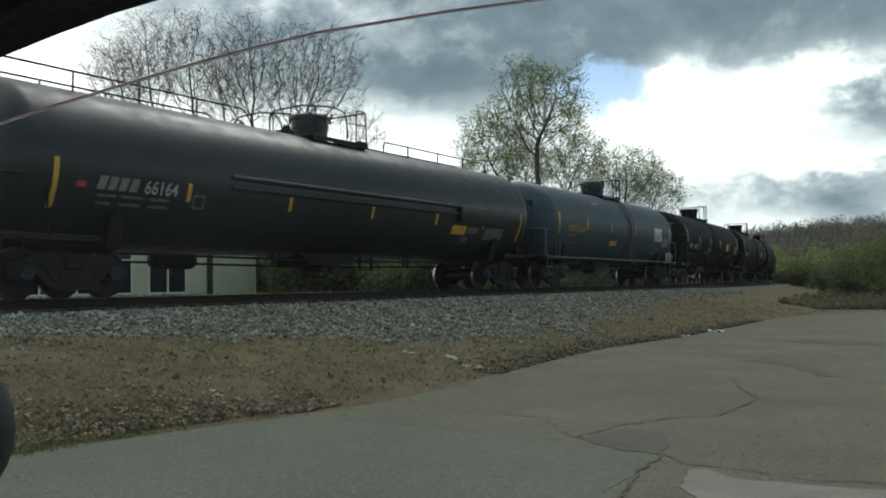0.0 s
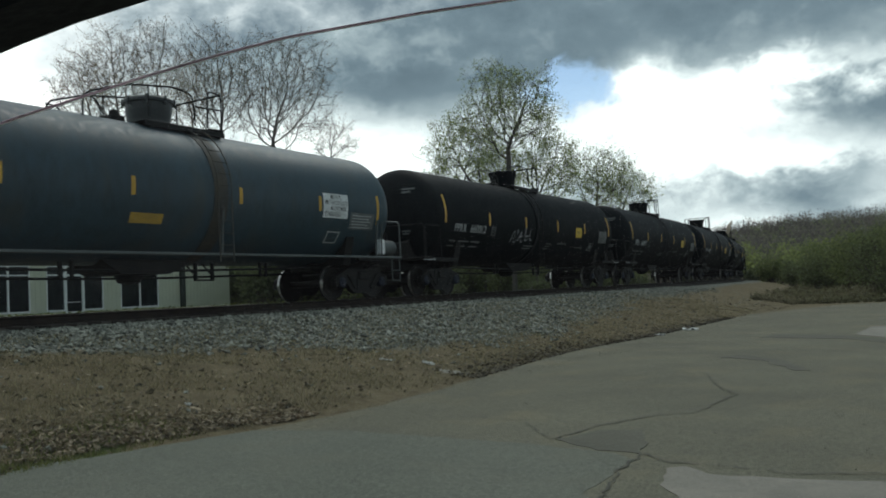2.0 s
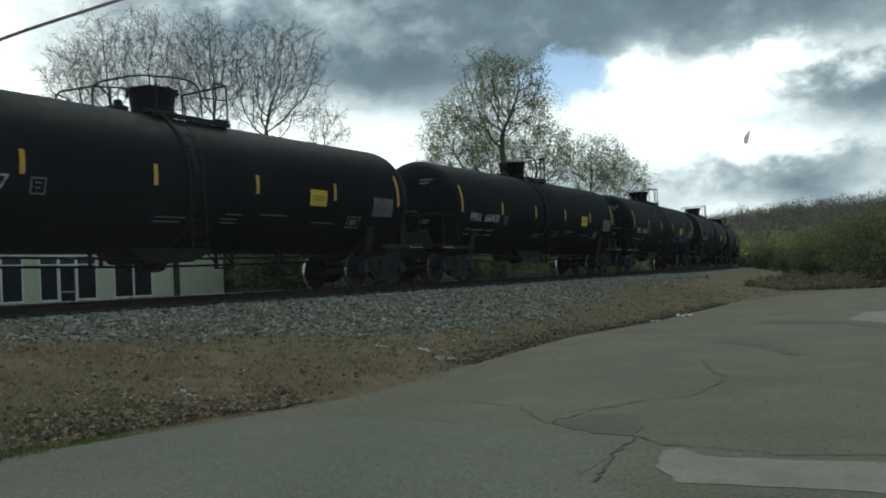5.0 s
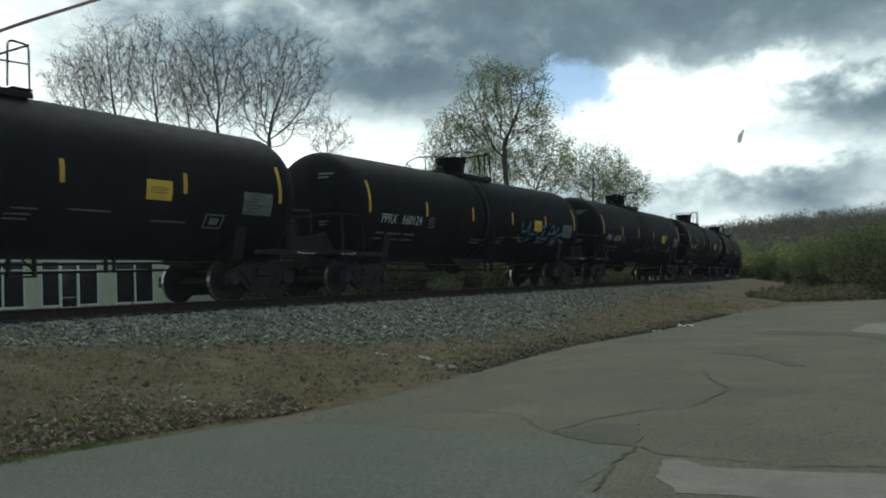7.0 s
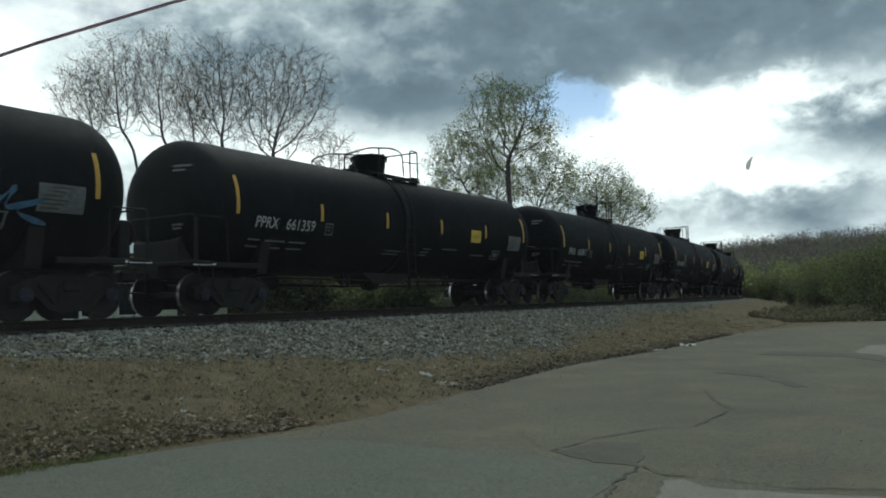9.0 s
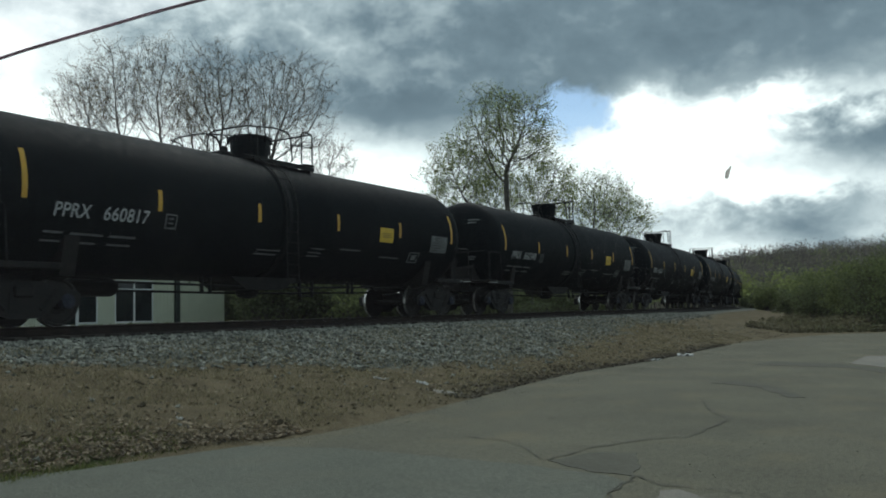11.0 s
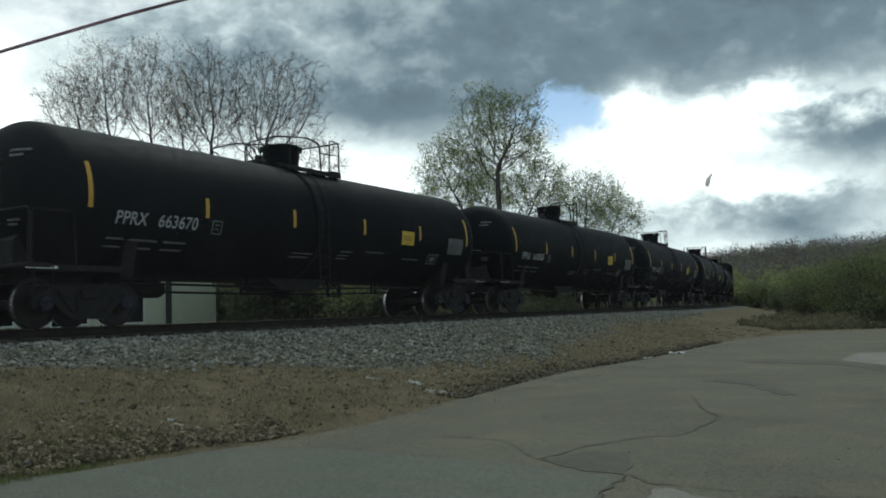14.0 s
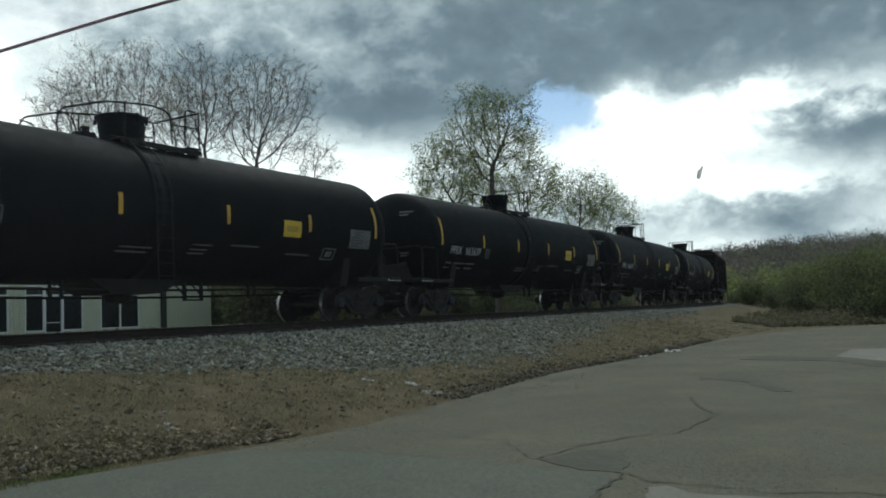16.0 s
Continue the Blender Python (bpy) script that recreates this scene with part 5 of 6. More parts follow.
def build_train():
    """All cars with their distance behind the first black car."""
    cars = []
    first = black_car()
    others = [copy_thing(first, pose(0, 0, 0)) for _ in NUMBERS[1:]]
    for k, (car, num) in enumerate(zip([first] + others, NUMBERS)):
        letters("PPRX", 0.36, -6.66, 1.98, 1.53, M["white"], car, "reporting_mark", "white stencilled reporting mark", shear=0.1, squeeze=0.88)
        letters(num, 0.36, -5.62, 1.98, 1.53, M["white"], car, "number", "white stencilled number", shear=0.1, squeeze=0.94)
        cars.append((car, BLACK_L * k))
    squiggle(cars[0][0], 1.53, [[(-2.55, 1.75), (-2.45, 2.05), (-2.30, 2.10), (-2.35, 1.80), (-2.15, 1.78), (-2.1, 2.2), (-2.0, 1.8)],
                                [(-1.95, 1.80), (-1.8, 2.15), (-1.75, 1.78), (-1.55, 1.85), (-1.45, 2.3), (-1.38, 1.85), (-1.15, 1.9), (-1.05, 2.25), (-1.0, 1.9), (-0.8, 1.85)],
                                [(-1.9, 1.95), (-1.5, 1.98), (-1.1, 2.0)]], 0.022, M["spray_white"], "scrawled white graffiti tag")
    squiggle(cars[3][0], 1.53, [[(2.35, 2.35), (2.3, 2.05), (2.75, 2.1), (3.0, 2.4), (2.9, 2.0), (2.95, 1.75), (2.3, 1.68), (2.1, 1.9)],
                                [(3.1, 1.95), (3.6, 2.0), (3.9, 2.15), (4.35, 2.3), (4.1, 1.9), (3.8, 1.7), (4.5, 1.85)],
                                [(4.5, 1.75), (4.85, 2.2), (5.2, 2.35), (5.1, 2.0), (4.7, 2.05), (5.3, 2.05), (5.6, 2.3), (5.5, 1.95), (6.2, 2.15), (5.7, 1.9), (6.3, 1.7)],
                                [(3.7, 1.85), (4.2, 1.82), (4.7, 1.86)]], 0.045, M["spray_blue"], "scrawled blue graffiti tag")
    cars.append((hopper_car(), BLACK_L * len(NUMBERS) + 0.1))
    cars.append((grey_car(), -17.53))
    cars.append((long_car(), -17.53 - 18.34))
    return cars


CARS = build_train()


# ---------- trees and shrubs ----------
def grow(seed, trunk, crown, count, stride=0.40, reach=2.1, kill=0.55, up=0.13):
    """Segments (p, q, rp, rq) of a tree whose limbs grow towards points strewn through its crown, and the places of its outer shoots.
    trunk: points up to the first fork; crown: (middle, half-widths)."""
    rng = np.random.RandomState(seed)
    mid, half = np.array(crown[0], float), np.array(crown[1], float)
    d = rng.randn(count, 3)
    d /= np.linalg.norm(d, axis=1)[:, None]
    d[:, 2] = np.where(d[:, 2] < 0, d[:, 2] * 0.8, d[:, 2])
    goal = mid + d * half * (rng.rand(count, 1) ** 0.42) * (1 + 0.22 * np.sin(5 * d[:, :1] + seed) * np.cos(4 * d[:, 2:] + seed))
    place, parent, way = [], [], []
    for a, b in zip(trunk, trunk[1:]):
        a, b = np.array(a, float), np.array(b, float)
        n = max(2, int(np.linalg.norm(b - a) / stride))
        for k in range(n):
            place.append(a + (b - a) * k / n + rng.randn(3) * 0.03)
            parent.append(len(place) - 2)
            way.append((b - a) / np.linalg.norm(b - a))
    P = np.array(place)
    dist = np.linalg.norm(goal[:, None] - P[None], axis=2)
    near, gap = dist.argmin(1), dist.min(1)
    live = np.ones(count, bool)
    first = True
    for _ in range(90):
        use = live & ((gap < reach) | first)
        if not use.any():
            use = live & (gap < reach * 1.8)
            if not use.any():
                break
        v = goal[use] - P[near[use]]
        v /= np.linalg.norm(v, axis=1)[:, None] + 1e-9
        pull = np.zeros_like(P)
        np.add.at(pull, near[use], v)
        idx = np.unique(near[use])
        g = pull[idx]
        g /= np.linalg.norm(g, axis=1)[:, None] + 1e-9
        g = g + 0.45 * np.array([way[i] for i in idx]) + rng.randn(len(idx), 3) * 0.13 + np.array([0, 0, up])
        g /= np.linalg.norm(g, axis=1)[:, None]
        q = P[idx] + g * stride
        free = np.linalg.norm(q[:, None] - P[None], axis=2).min(1) > stride * 0.55
        if not free.all():
            live[np.isin(near, idx[~free]) & use] = False
            idx, g, q = idx[free], g[free], q[free]
            if len(idx) == 0:
                continue
        n0 = len(P)
        P = np.concatenate([P, q])
        parent += idx.tolist()
        way += list(g)
        dn = np.linalg.norm(goal[:, None] - q[None], axis=2)
        k, m = dn.argmin(1), dn.min(1)
        closer = m < gap
        near[closer], gap[closer] = n0 + k[closer], m[closer]
        live &= gap > kill
        first = gap[live].min() > reach if live.any() else False
        if len(P) > 7000:
            break
    n = len(P)
    area = np.zeros(n)
    kids = np.zeros(n, int)
    for i in range(n - 1, 0, -1):
        if area[i] == 0:
            area[i] = 0.0145 ** 2.3
        if parent[i] >= 0:
            area[parent[i]] += area[i]
            kids[parent[i]] += 1
    rad = np.maximum(area, 1e-9) ** (1 / 2.3)
    V = [Vector(p) for p in P]
    segs = [(V[parent[i]], V[i], float(min(rad[parent[i]], rad[i] * 1.25)), float(rad[i])) for i in range(1, n) if parent[i] >= 0]
    # fine twigs beyond the grown limbs
    tips = []
    for i in np.nonzero(rad < 0.036)[0]:
        w = np.array(way[i])
        for _ in range(3 if kids[i] == 0 else 1):
            g = w + rng.randn(3) * 0.55
            e = P[i] + g * rng.uniform(0.25, 0.75)
            segs.append((V[i], Vector(e), 0.0095, 0.007))
            tips.append(tuple(e))
            for _ in range(2):
                m = P[i] + (e - P[i]) * rng.uniform(0.3, 0.9)
                f = m + (g + rng.randn(3) * 0.7) * rng.uniform(0.15, 0.4)
                segs.append((Vector(m), Vector(f), 0.007, 0.005))
                tips.append(tuple(f))
    return segs, tips


def bark_mesh(segs, lo, hi, sides):
    vs, fs = [], []
    for p, q, ra, rb in segs:
        if not lo <= ra < hi:
            continue
        d = (q - p).normalized()
        a = d.orthogonal().normalized()
        b = d.cross(a)
        n0 = len(vs)
        q = q + d * rb * 0.4
        for c, r in ((p, ra), (q, rb)):
            for k in range(sides):
                t = k * math.tau / sides
                vs.append(c + (a * math.cos(t) + b * math.sin(t)) * r)
        fs += [(n0 + k, n0 + (k + 1) % sides, n0 + sides + (k + 1) % sides, n0 + sides + k) for k in range(sides)]
    return vs, fs


def tree(az, d, lean, fork, crown, seed, count, leaf_mat, leaves, leaf, label, sag=0.16, name="tree", stout=1.0):
    """A tree standing at the bearing az (degrees) and distance d. lean: bearing of its fork; fork: its height as an angle;
    crown: (bearing, angle of height, half-width, half-height) in degrees."""
    x, y = polar(az, d)
    z = float(ground_height(x, y))
    t = new(name)
    t.location = (x, y, z)
    base = Vector((x, y, z))

    def at(a, e):
        p = polar(a, d)
        return Vector((p[0], p[1], 1.35 + d * math.tan(radians(e)))) - base

    m = radians(1) * d
    rings = (crown[2] * m * 1.08, crown[2] * m, crown[3] * m)
    f = at(lean, fork)
    segs, tips = grow(seed, [(0, 0, -0.4), tuple(f * 0.5 + Vector((0.1, -0.1, 0.0))), tuple(f)], (tuple(at(crown[0], crown[1])), rings), int(count * 1.7))
    segs = [(p, q, a * (1 + (stout - 1) * min(1, a / 0.12)), b * (1 + (stout - 1) * min(1, b / 0.12))) for p, q, a, b in segs]
    big = max(r for _, _, r, _ in segs)
    cut = big * 0.42
    v, fc = bark_mesh(segs, cut, 99, 8)
    raw("trunk", v, fc, M["bark"], t, "grey-brown trunk", True)
    v, fc = bark_mesh(segs, 0.0, cut, 4)
    raw("limb_framework", v, fc, M["bark"], t, "fine forking branches")
    rng = np.random.RandomState(seed)
    tp = np.array(tips)
    c = tp[rng.randint(0, len(tp), leaves)] + rng.randn(leaves, 3) * sag
    v, fc = cards("", c, leaf, None, "", "", seed=seed)
    raw("crown", v.tolist(), fc.tolist(), leaf_mat, t, "sparse young foliage")
    return tagged(t, label, "tree")


def bush(x, y, seed, height, width, material, leaves, leaf, label, name="bush"):
    """A shrub: stems from one root, and foliage in uneven clumps that thin out towards the edge."""
    b = new(name)
    b.location = (x, y, float(ground_height(x, y)))
    rng = np.random.RandomState(seed)
    segs, centres, weight = [], [], []
    for k in range(34):
        a, q = rng.rand() * math.tau, rng.rand() ** 0.6
        h = height * (0.30 + 0.68 * rng.rand() ** 0.7) * (1 - 0.35 * q * q)
        p0 = Vector((rng.randn() * width * 0.08, rng.randn() * width * 0.08, -0.15))
        e = Vector((math.cos(a) * q * width * 0.5, math.sin(a) * q * width * 0.5, h))
        mid = p0.lerp(e, 0.5) + Vector((0, 0, h * 0.10))
        segs += [(p0, mid, 0.022, 0.015), (mid, e, 0.015, 0.006)]
        centres.append(tuple(e))
        weight.append(rng.uniform(0.3, 1.6))
        for j in range(4):
            c = mid.lerp(e, rng.rand()) + Vector(rng.randn(3) * width * 0.09)
            segs.append((mid.lerp(e, 0.4), c, 0.008, 0.004))
            centres.append((c.x, c.y, max(c.z, 0.1)))
            weight.append(rng.uniform(0.1, 1.0))
    v, f = bark_mesh(segs, 0, 9, 4)
    raw("stems", v, f, M["twig"], b, "thin bare stems")
    cc, wt = np.array(centres), np.array(weight)
    pick = rng.choice(len(cc), leaves, p=wt / wt.sum())
    c = cc[pick] + rng.randn(leaves, 3) * np.array([0.075, 0.075, 0.06]) * width
    c[:, 2] = np.abs(c[:, 2])
    v, f = cards("", c, leaf, None, "", "", seed=seed)
    raw("foliage", v.tolist(), f.tolist(), material, b, "loose spring foliage")
    return tagged(b, label, "bush")


def polar(az, d):
    return -d * math.sin(radians(az)), d * math.cos(radians(az))


def build_trees():
    bare = "tall bare deciduous tree just coming into bud behind the track"
    for az, d, lean, fork, crown, seed, n in ((51.4, 86, 52.3, 9.0, (54.0, 12.9, 1.9, 2.9), 11, 420), (50.5, 82, 50.8, 9.5, (52.0, 14.0, 1.9, 3.5), 12, 520),
                                              (48.4, 84, 48.7, 9.0, (49.5, 14.2, 2.0, 3.9), 13, 620), (47.0, 88, 47.1, 8.5, (47.4, 12.6, 1.7, 3.1), 14, 420),
                                              (44.9, 80, 45.1, 9.4, (45.7, 13.8, 2.6, 3.9), 15, 760), (42.4, 82, 42.4, 8.4, (41.4, 13.2, 3.4, 4.5), 16, 950)):
        tree(az, d, lean, fork, crown, seed, n, M["bud"], 5000, 0.05, bare)
    tree(38.6, 88, 38.6, 8.0, (38.2, 10.2, 1.6, 1.5), 31, 220, M["bud"], 1300, 0.06, "slender bare sapling in bud behind the track")
    tree(26.6, 66, 26.6, 9.3, (26.35, 11.5, 3.05, 3.3), 44, 900, M["leaf"], 11000, 0.062, "tall round-headed tree with fresh pale green leaves", 0.14, stout=1.5)
    for az, d, lean, fork, crown, seed, n in ((28.5, 68, 28.8, 6.2, (29.9, 8.7, 2.0, 2.7), 51, 420), (25.2, 68, 25.0, 5.4, (24.1, 7.3, 1.9, 2.5), 52, 420), (27.4, 72, 27.5, 5.5, (27.5, 7.6, 1.7, 2.2), 56, 320)):
        tree(az, d, lean, fork, crown, seed, n, M["leaf"], 7500, 0.062, "spreading tree with fresh pale green leaves", 0.18)
    for az, d, lean, fork, crown, seed, n in ((21.2, 76, 21.1, 4.6, (20.8, 6.6, 2.0, 2.2), 61, 460), (19.6, 80, 19.5, 4.0, (19.0, 5.7, 1.7, 1.9), 62, 360)):
        tree(az, d, lean, fork, crown, seed, n, M["leaf"], 6500, 0.06, "low spreading tree with yellow-green leaves", 0.2)


def build_bushes():
    rng = random.Random(4)
    dark = "dark scrubby bush beside the track"
    fresh, dull = "leafy yellow-green bush at the end of the lot", "half-bare olive bush at the end of the lot"
    for az, d, top, w, mt, n in ((10.4, 86, 1.15, 2.6, "shrub_bright", 2600), (9.2, 80, 0.55, 2.6, "shrub", 1000), (7.7, 66, 1.25, 3.6, "shrub", 3600), (7.9, 120, 2.2, 4.6, "shrub_bright", 1700),
                                 (5.9, 60, 2.45, 4.2, "shrub_bright", 4200), (6.6, 74, 1.7, 3.6, "shrub", 2200), (4.1, 49, 3.0, 3.6, "shrub", 1900), (4.9, 56, 1.5, 2.8, "shrub", 2400),
                                 (2.6, 48, 3.4, 4.0, "shrub_bright", 3200), (1.2, 46, 3.2, 3.6, "shrub", 2600), (3.3, 58, 3.2, 4.4, "shrub_bright", 3600), (0.0, 52, 3.4, 4.2, "shrub", 2800),
                                 (11.2, 104, 0.6, 3.0, "shrub", 1600), (9.7, 112, 0.9, 4.0, "shrub", 1600), (5.0, 100, 2.3, 6.0, "shrub", 2200),
                                 (-2.0, 50, 3.2, 4.2, "shrub_bright", 2600), (3.0, 47, 0.3, 2.4, "shrub", 1800)):
        x, y = polar(az, d)
        h = 1.35 + d * math.tan(radians(top)) - float(ground_height(x, y))
        bush(x, y, rng.randint(0, 999), max(h, 1.0), w, M[mt], int(n * 1.7), 0.036 + 0.00055 * d, fresh if mt == "shrub_bright" else dull)
    # low growth behind the line, seen under the cars
    for k in range(44):
        y = 46.5 + 1.5 * k + rng.uniform(-0.7, 0.7)
        x = -35 - 0.14 * (y - 46) + rng.uniform(-5, 5)
        bush(x, y, 200 + k, rng.uniform(2.2, 4.2), rng.uniform(3.2, 4.6), M["shrub" if k % 4 else "shrub_bright"], 1700, 0.12, dark)
    for k in range(18):
        az = 45.6 - 0.8 * k
        x, y = polar(az, (67 if az > 43.5 else 60) + rng.uniform(0, 6))
        bush(x, y, 400 + k, rng.uniform(3.6, 5.0), rng.uniform(3.6, 4.8), M["shrub"], 2200, 0.14, dark)
    for k in range(7):
        bush(-24 + rng.uniform(-2, 2), 44 + 6 * k + rng.uniform(-1, 1), 300 + k, rng.uniform(0.7, 1.3), 2.2, M["shrub"], 700, 0.07, dark)


def build_woods():
    """Bare and budding woods over the ridge, and the rough weeds below them."""
    rng = np.random.RandomState(8)
    for name, mt, n, near, far, power, tall, label in (("bare_woods", "woods", 2100, 175, 440, 0.75, 1.0, "leafless grey-brown woods on the distant ridge"),
                                                       ("bare_woods", "woods_dark", 1300, 175, 440, 0.75, 1.08, "darker leafless woods on the distant ridge"),
                                                       ("budding_woods", "woods_green", 620, 165, 400, 1.5, 0.85, "olive budding trees on the distant slope"),
                                                       ("budding_woods", "woods_pale", 170, 160, 380, 1.6, 0.8, "pale yellow-green trees on the distant slope")):
        az = rng.uniform(-12, 24, n)
        d = near + (far - near) * rng.rand(n) ** power
        x, y = -d * np.sin(np.radians(az)), d * np.cos(np.radians(az))
        z = ground_height(x, y)
        h = rng.uniform(6.0, 10.5, n) * tall
        w = h * rng.uniform(0.32, 0.48, n)
        per = 84
        q = rng.randn(n, per, 3)
        q /= np.linalg.norm(q, axis=2)[..., None]
        q *= rng.rand(n, per, 1) ** 0.4
        mid = np.stack([x, y, z + 0.60 * h], 1)[:, None, :]
        half = np.stack([w, w, 0.42 * h], 1)[:, None, :]
        c = (mid + q * half).reshape(-1, 3)
        if "budding" in name:
            v, f = cards("", c, 0.36, None, "", "", seed=3)
        else:
            # shoots that fan out from the middle of each crown, and a stem below it
            k = len(c)
            out = (q * half + np.array([0, 0, 1.0]) * (0.12 * h)[:, None, None]).reshape(-1, 3) + rng.randn(k, 3) * 1.1
            out /= np.linalg.norm(out, axis=1)[:, None]
            ln = rng.uniform(0.35, 1.0, k)[:, None]
            a, wd = rng.rand(k) * math.tau, rng.uniform(0.04, 0.15, k)
            side = np.stack([np.cos(a) * wd, np.sin(a) * wd, 0 * a], 1)
            v = np.stack([c - side - out * ln * 0.5, c + side - out * ln * 0.5, c + out * ln * 0.5 + side * 0.3, c + out * ln * 0.5 - side * 0.3], 1).reshape(-1, 3)
            s0 = np.stack([x, y, z - 0.3], 1)
            s1 = np.stack([x, y, z + 0.6 * h], 1)
            sd = np.array([0.14, 0.03, 0.0])
            v = np.concatenate([v, np.stack([s0 - sd, s0 + sd, s1 + sd * 0.5, s1 - sd * 0.5], 1).reshape(-1, 3)])
            f = np.arange(len(v)).reshape(-1, 4)
        tagged(raw(name, v.tolist(), f.tolist(), M[mt]), label, "woods", kind="stuff")
    n = 20000
    az, d = rng.uniform(-6, 11.8, n), 44 + 70 * rng.rand(n) ** 1.5
    x, y = -d * np.sin(np.radians(az)), d * np.cos(np.radians(az))
    keep = (offset(x, y) > 6.5) & (y > 42.8)
    x, y = x[keep], y[keep]
    z = ground_height(x, y)
    c = np.stack([x, y, z + np.abs(rng.randn(len(x))) * 0.13], 1)
    v, f = cards("", c, 0.09, None, "", "", seed=5, tall=1.5)
    tagged(raw("weeds", v.tolist(), f.tolist(), M["weeds"]), "tangled brown weeds beyond the lot", "weeds", kind="stuff")
    n = 30000
    y = rng.uniform(14, 120, n)
    x = -18.5 - 40 * rng.rand(n) - 0.12 * np.maximum(y - 45, 0)
    keep = (offset(x, y) < -3.4) & ~((x < -44) & (y < 47))
    x, y = x[keep], y[keep]
    c = np.stack([x, y, ground_height(x, y) + 0.06], 1)
    v, f = cards("", c, 0.13, None, "", "", seed=6, tall=1.2)
    tagged(raw("rough_grass", v.tolist(), f.tolist(), M["grass"]), "rough green grass behind the railway", "grass", kind="stuff")


# ---------- the building behind the line ----------
def build_shop():
    b = new("commercial_building")
    tagged(b, "low cream-coloured commercial building with white-framed windows", "building")
    X, Z0, TOP = -46.0, 1.12, 5.2
    lo, hi = 12.0, 45.4
    wins = [(20.0, 22.6), (27.1, 29.75), (30.77, 32.0), (33.24, 34.66), (35.93, 38.95)]
    sill, head = 1.32, 4.02
    door = (32.0, 33.24)
    open_ = sorted(wins + [door])
    runs, y = [], lo
    for a, c in open_:
        if a - y > 0.02:
            runs.append((y, a))
        y = c
    runs.append((y, hi))
    for a, c in runs:
        bm = box(bmesh.new(), (X - 0.2, a, Z0 - 0.3), (X, c, head))
        n = max(1, int((c - a) / 0.3))
        for k in range(1, n):
            box(bm, (X, a + k * (c - a) / n - 0.012, Z0 - 0.3), (X + 0.012, a + k * (c - a) / n + 0.012, head))
        part("wall", bm, M["cream"], b, "ribbed cream siding")
    part("wall", box(bmesh.new(), (X - 0.2, lo, head + 0.001), (X, hi, TOP)), M["cream"], b, "ribbed cream siding")
    for a, c in wins:
        if a != 0:
            part("wall", box(bmesh.new(), (X - 0.2, a, Z0 - 0.3), (X - 0.003, c, sill - 0.02)), M["cream"], b)
    for y0 in (lo, hi - 0.2):
        part("wall", box(bmesh.new(), (X - 9.0, y0, Z0 - 0.3), (X - 0.201, y0 + 0.2, TOP)), M["cream"], b, "ribbed cream siding")
    part("wall", box(bmesh.new(), (X - 9.2, lo, Z0 - 0.3), (X - 9.001, hi, TOP)), M["cream"], b, "ribbed cream siding")
    bm = bmesh.new()
    slab(bm, [(X + 0.55, TOP - 0.02), (X + 0.55, TOP + 0.16), (X - 4.6, TOP + 1.55), (X - 9.8, TOP + 0.16), (X - 9.8, TOP - 0.02)], lo - 0.4, hi + 0.4, "y")
    part("roof", bm, M["roof_metal"], b, "shallow blue-grey metal roof")
    part("gutter", box(bmesh.new(), (X + 0.56, lo - 0.4, TOP - 0.06), (X + 0.68, hi + 0.4, TOP + 0.10), 0.02), M["post_green"], b, "dark gutter")
    part("downpipe", box(bmesh.new(), (X + 0.02, 40.72, Z0 - 0.2), (X + 0.22, 41.12, TOP - 0.05), 0.03), M["post_green"], b, "dark green downpipe")
    for a, c in wins:
        w = new("window")
        w.parent = b
        bm = bmesh.new()
        t = 0.07
        for l, h in (((a, sill - 0.02), (c, sill + t)), ((a, head - t), (c, head)), ((a, sill + t), (a + t, head - t)), ((c - t, sill + t), (c, head - t)),
                     ((a + t, 3.42), (c - t, 3.50))):
            box(bm, (X - 0.10, l[0], l[1]), (X + 0.03, h[0], h[1]))
        if c - a > 2.0:
            m_ = (a + c) / 2
            box(bm, (X - 0.10, m_ - 0.05, sill + t), (X + 0.03, m_ + 0.05, head - t))
        part("window_frame", bm, M["frame_white"], w, "white metal frame")
        part("pane", box(bmesh.new(), (X - 0.07, a + t, sill + t), (X - 0.05, c - t, head - t)), M["glass_dark"], w, "dark glass")
    d = new("door")
    d.parent = b
    a, c = door
    bm = bmesh.new()
    for l, h in (((a, Z0), (a + 0.1, head)), ((c - 0.1, Z0), (c, head)), ((a + 0.1, 3.38), (c - 0.1, 3.50)), ((a + 0.1, head - 0.09), (c - 0.1, head)), ((a + 0.1, Z0), (c - 0.1, Z0 + 0.14))):
        box(bm, (X - 0.10, l[0], l[1]), (X + 0.05, h[0], h[1]))
    part("door_frame", bm, M["frame_white"], d, "white door frame")
    part("door_glass", box(bmesh.new(), (X - 0.07, a + 0.1, Z0 + 0.14), (X - 0.05, c - 0.1, head - 0.09)), M["glass_dark"], d, "dark glazed door")
    part("door_handle", box(bmesh.new(), (X - 0.049, a + 0.15, 1.80), (X - 0.02, c - 0.15, 1.84)), M["frame_white"], d, "push bar")


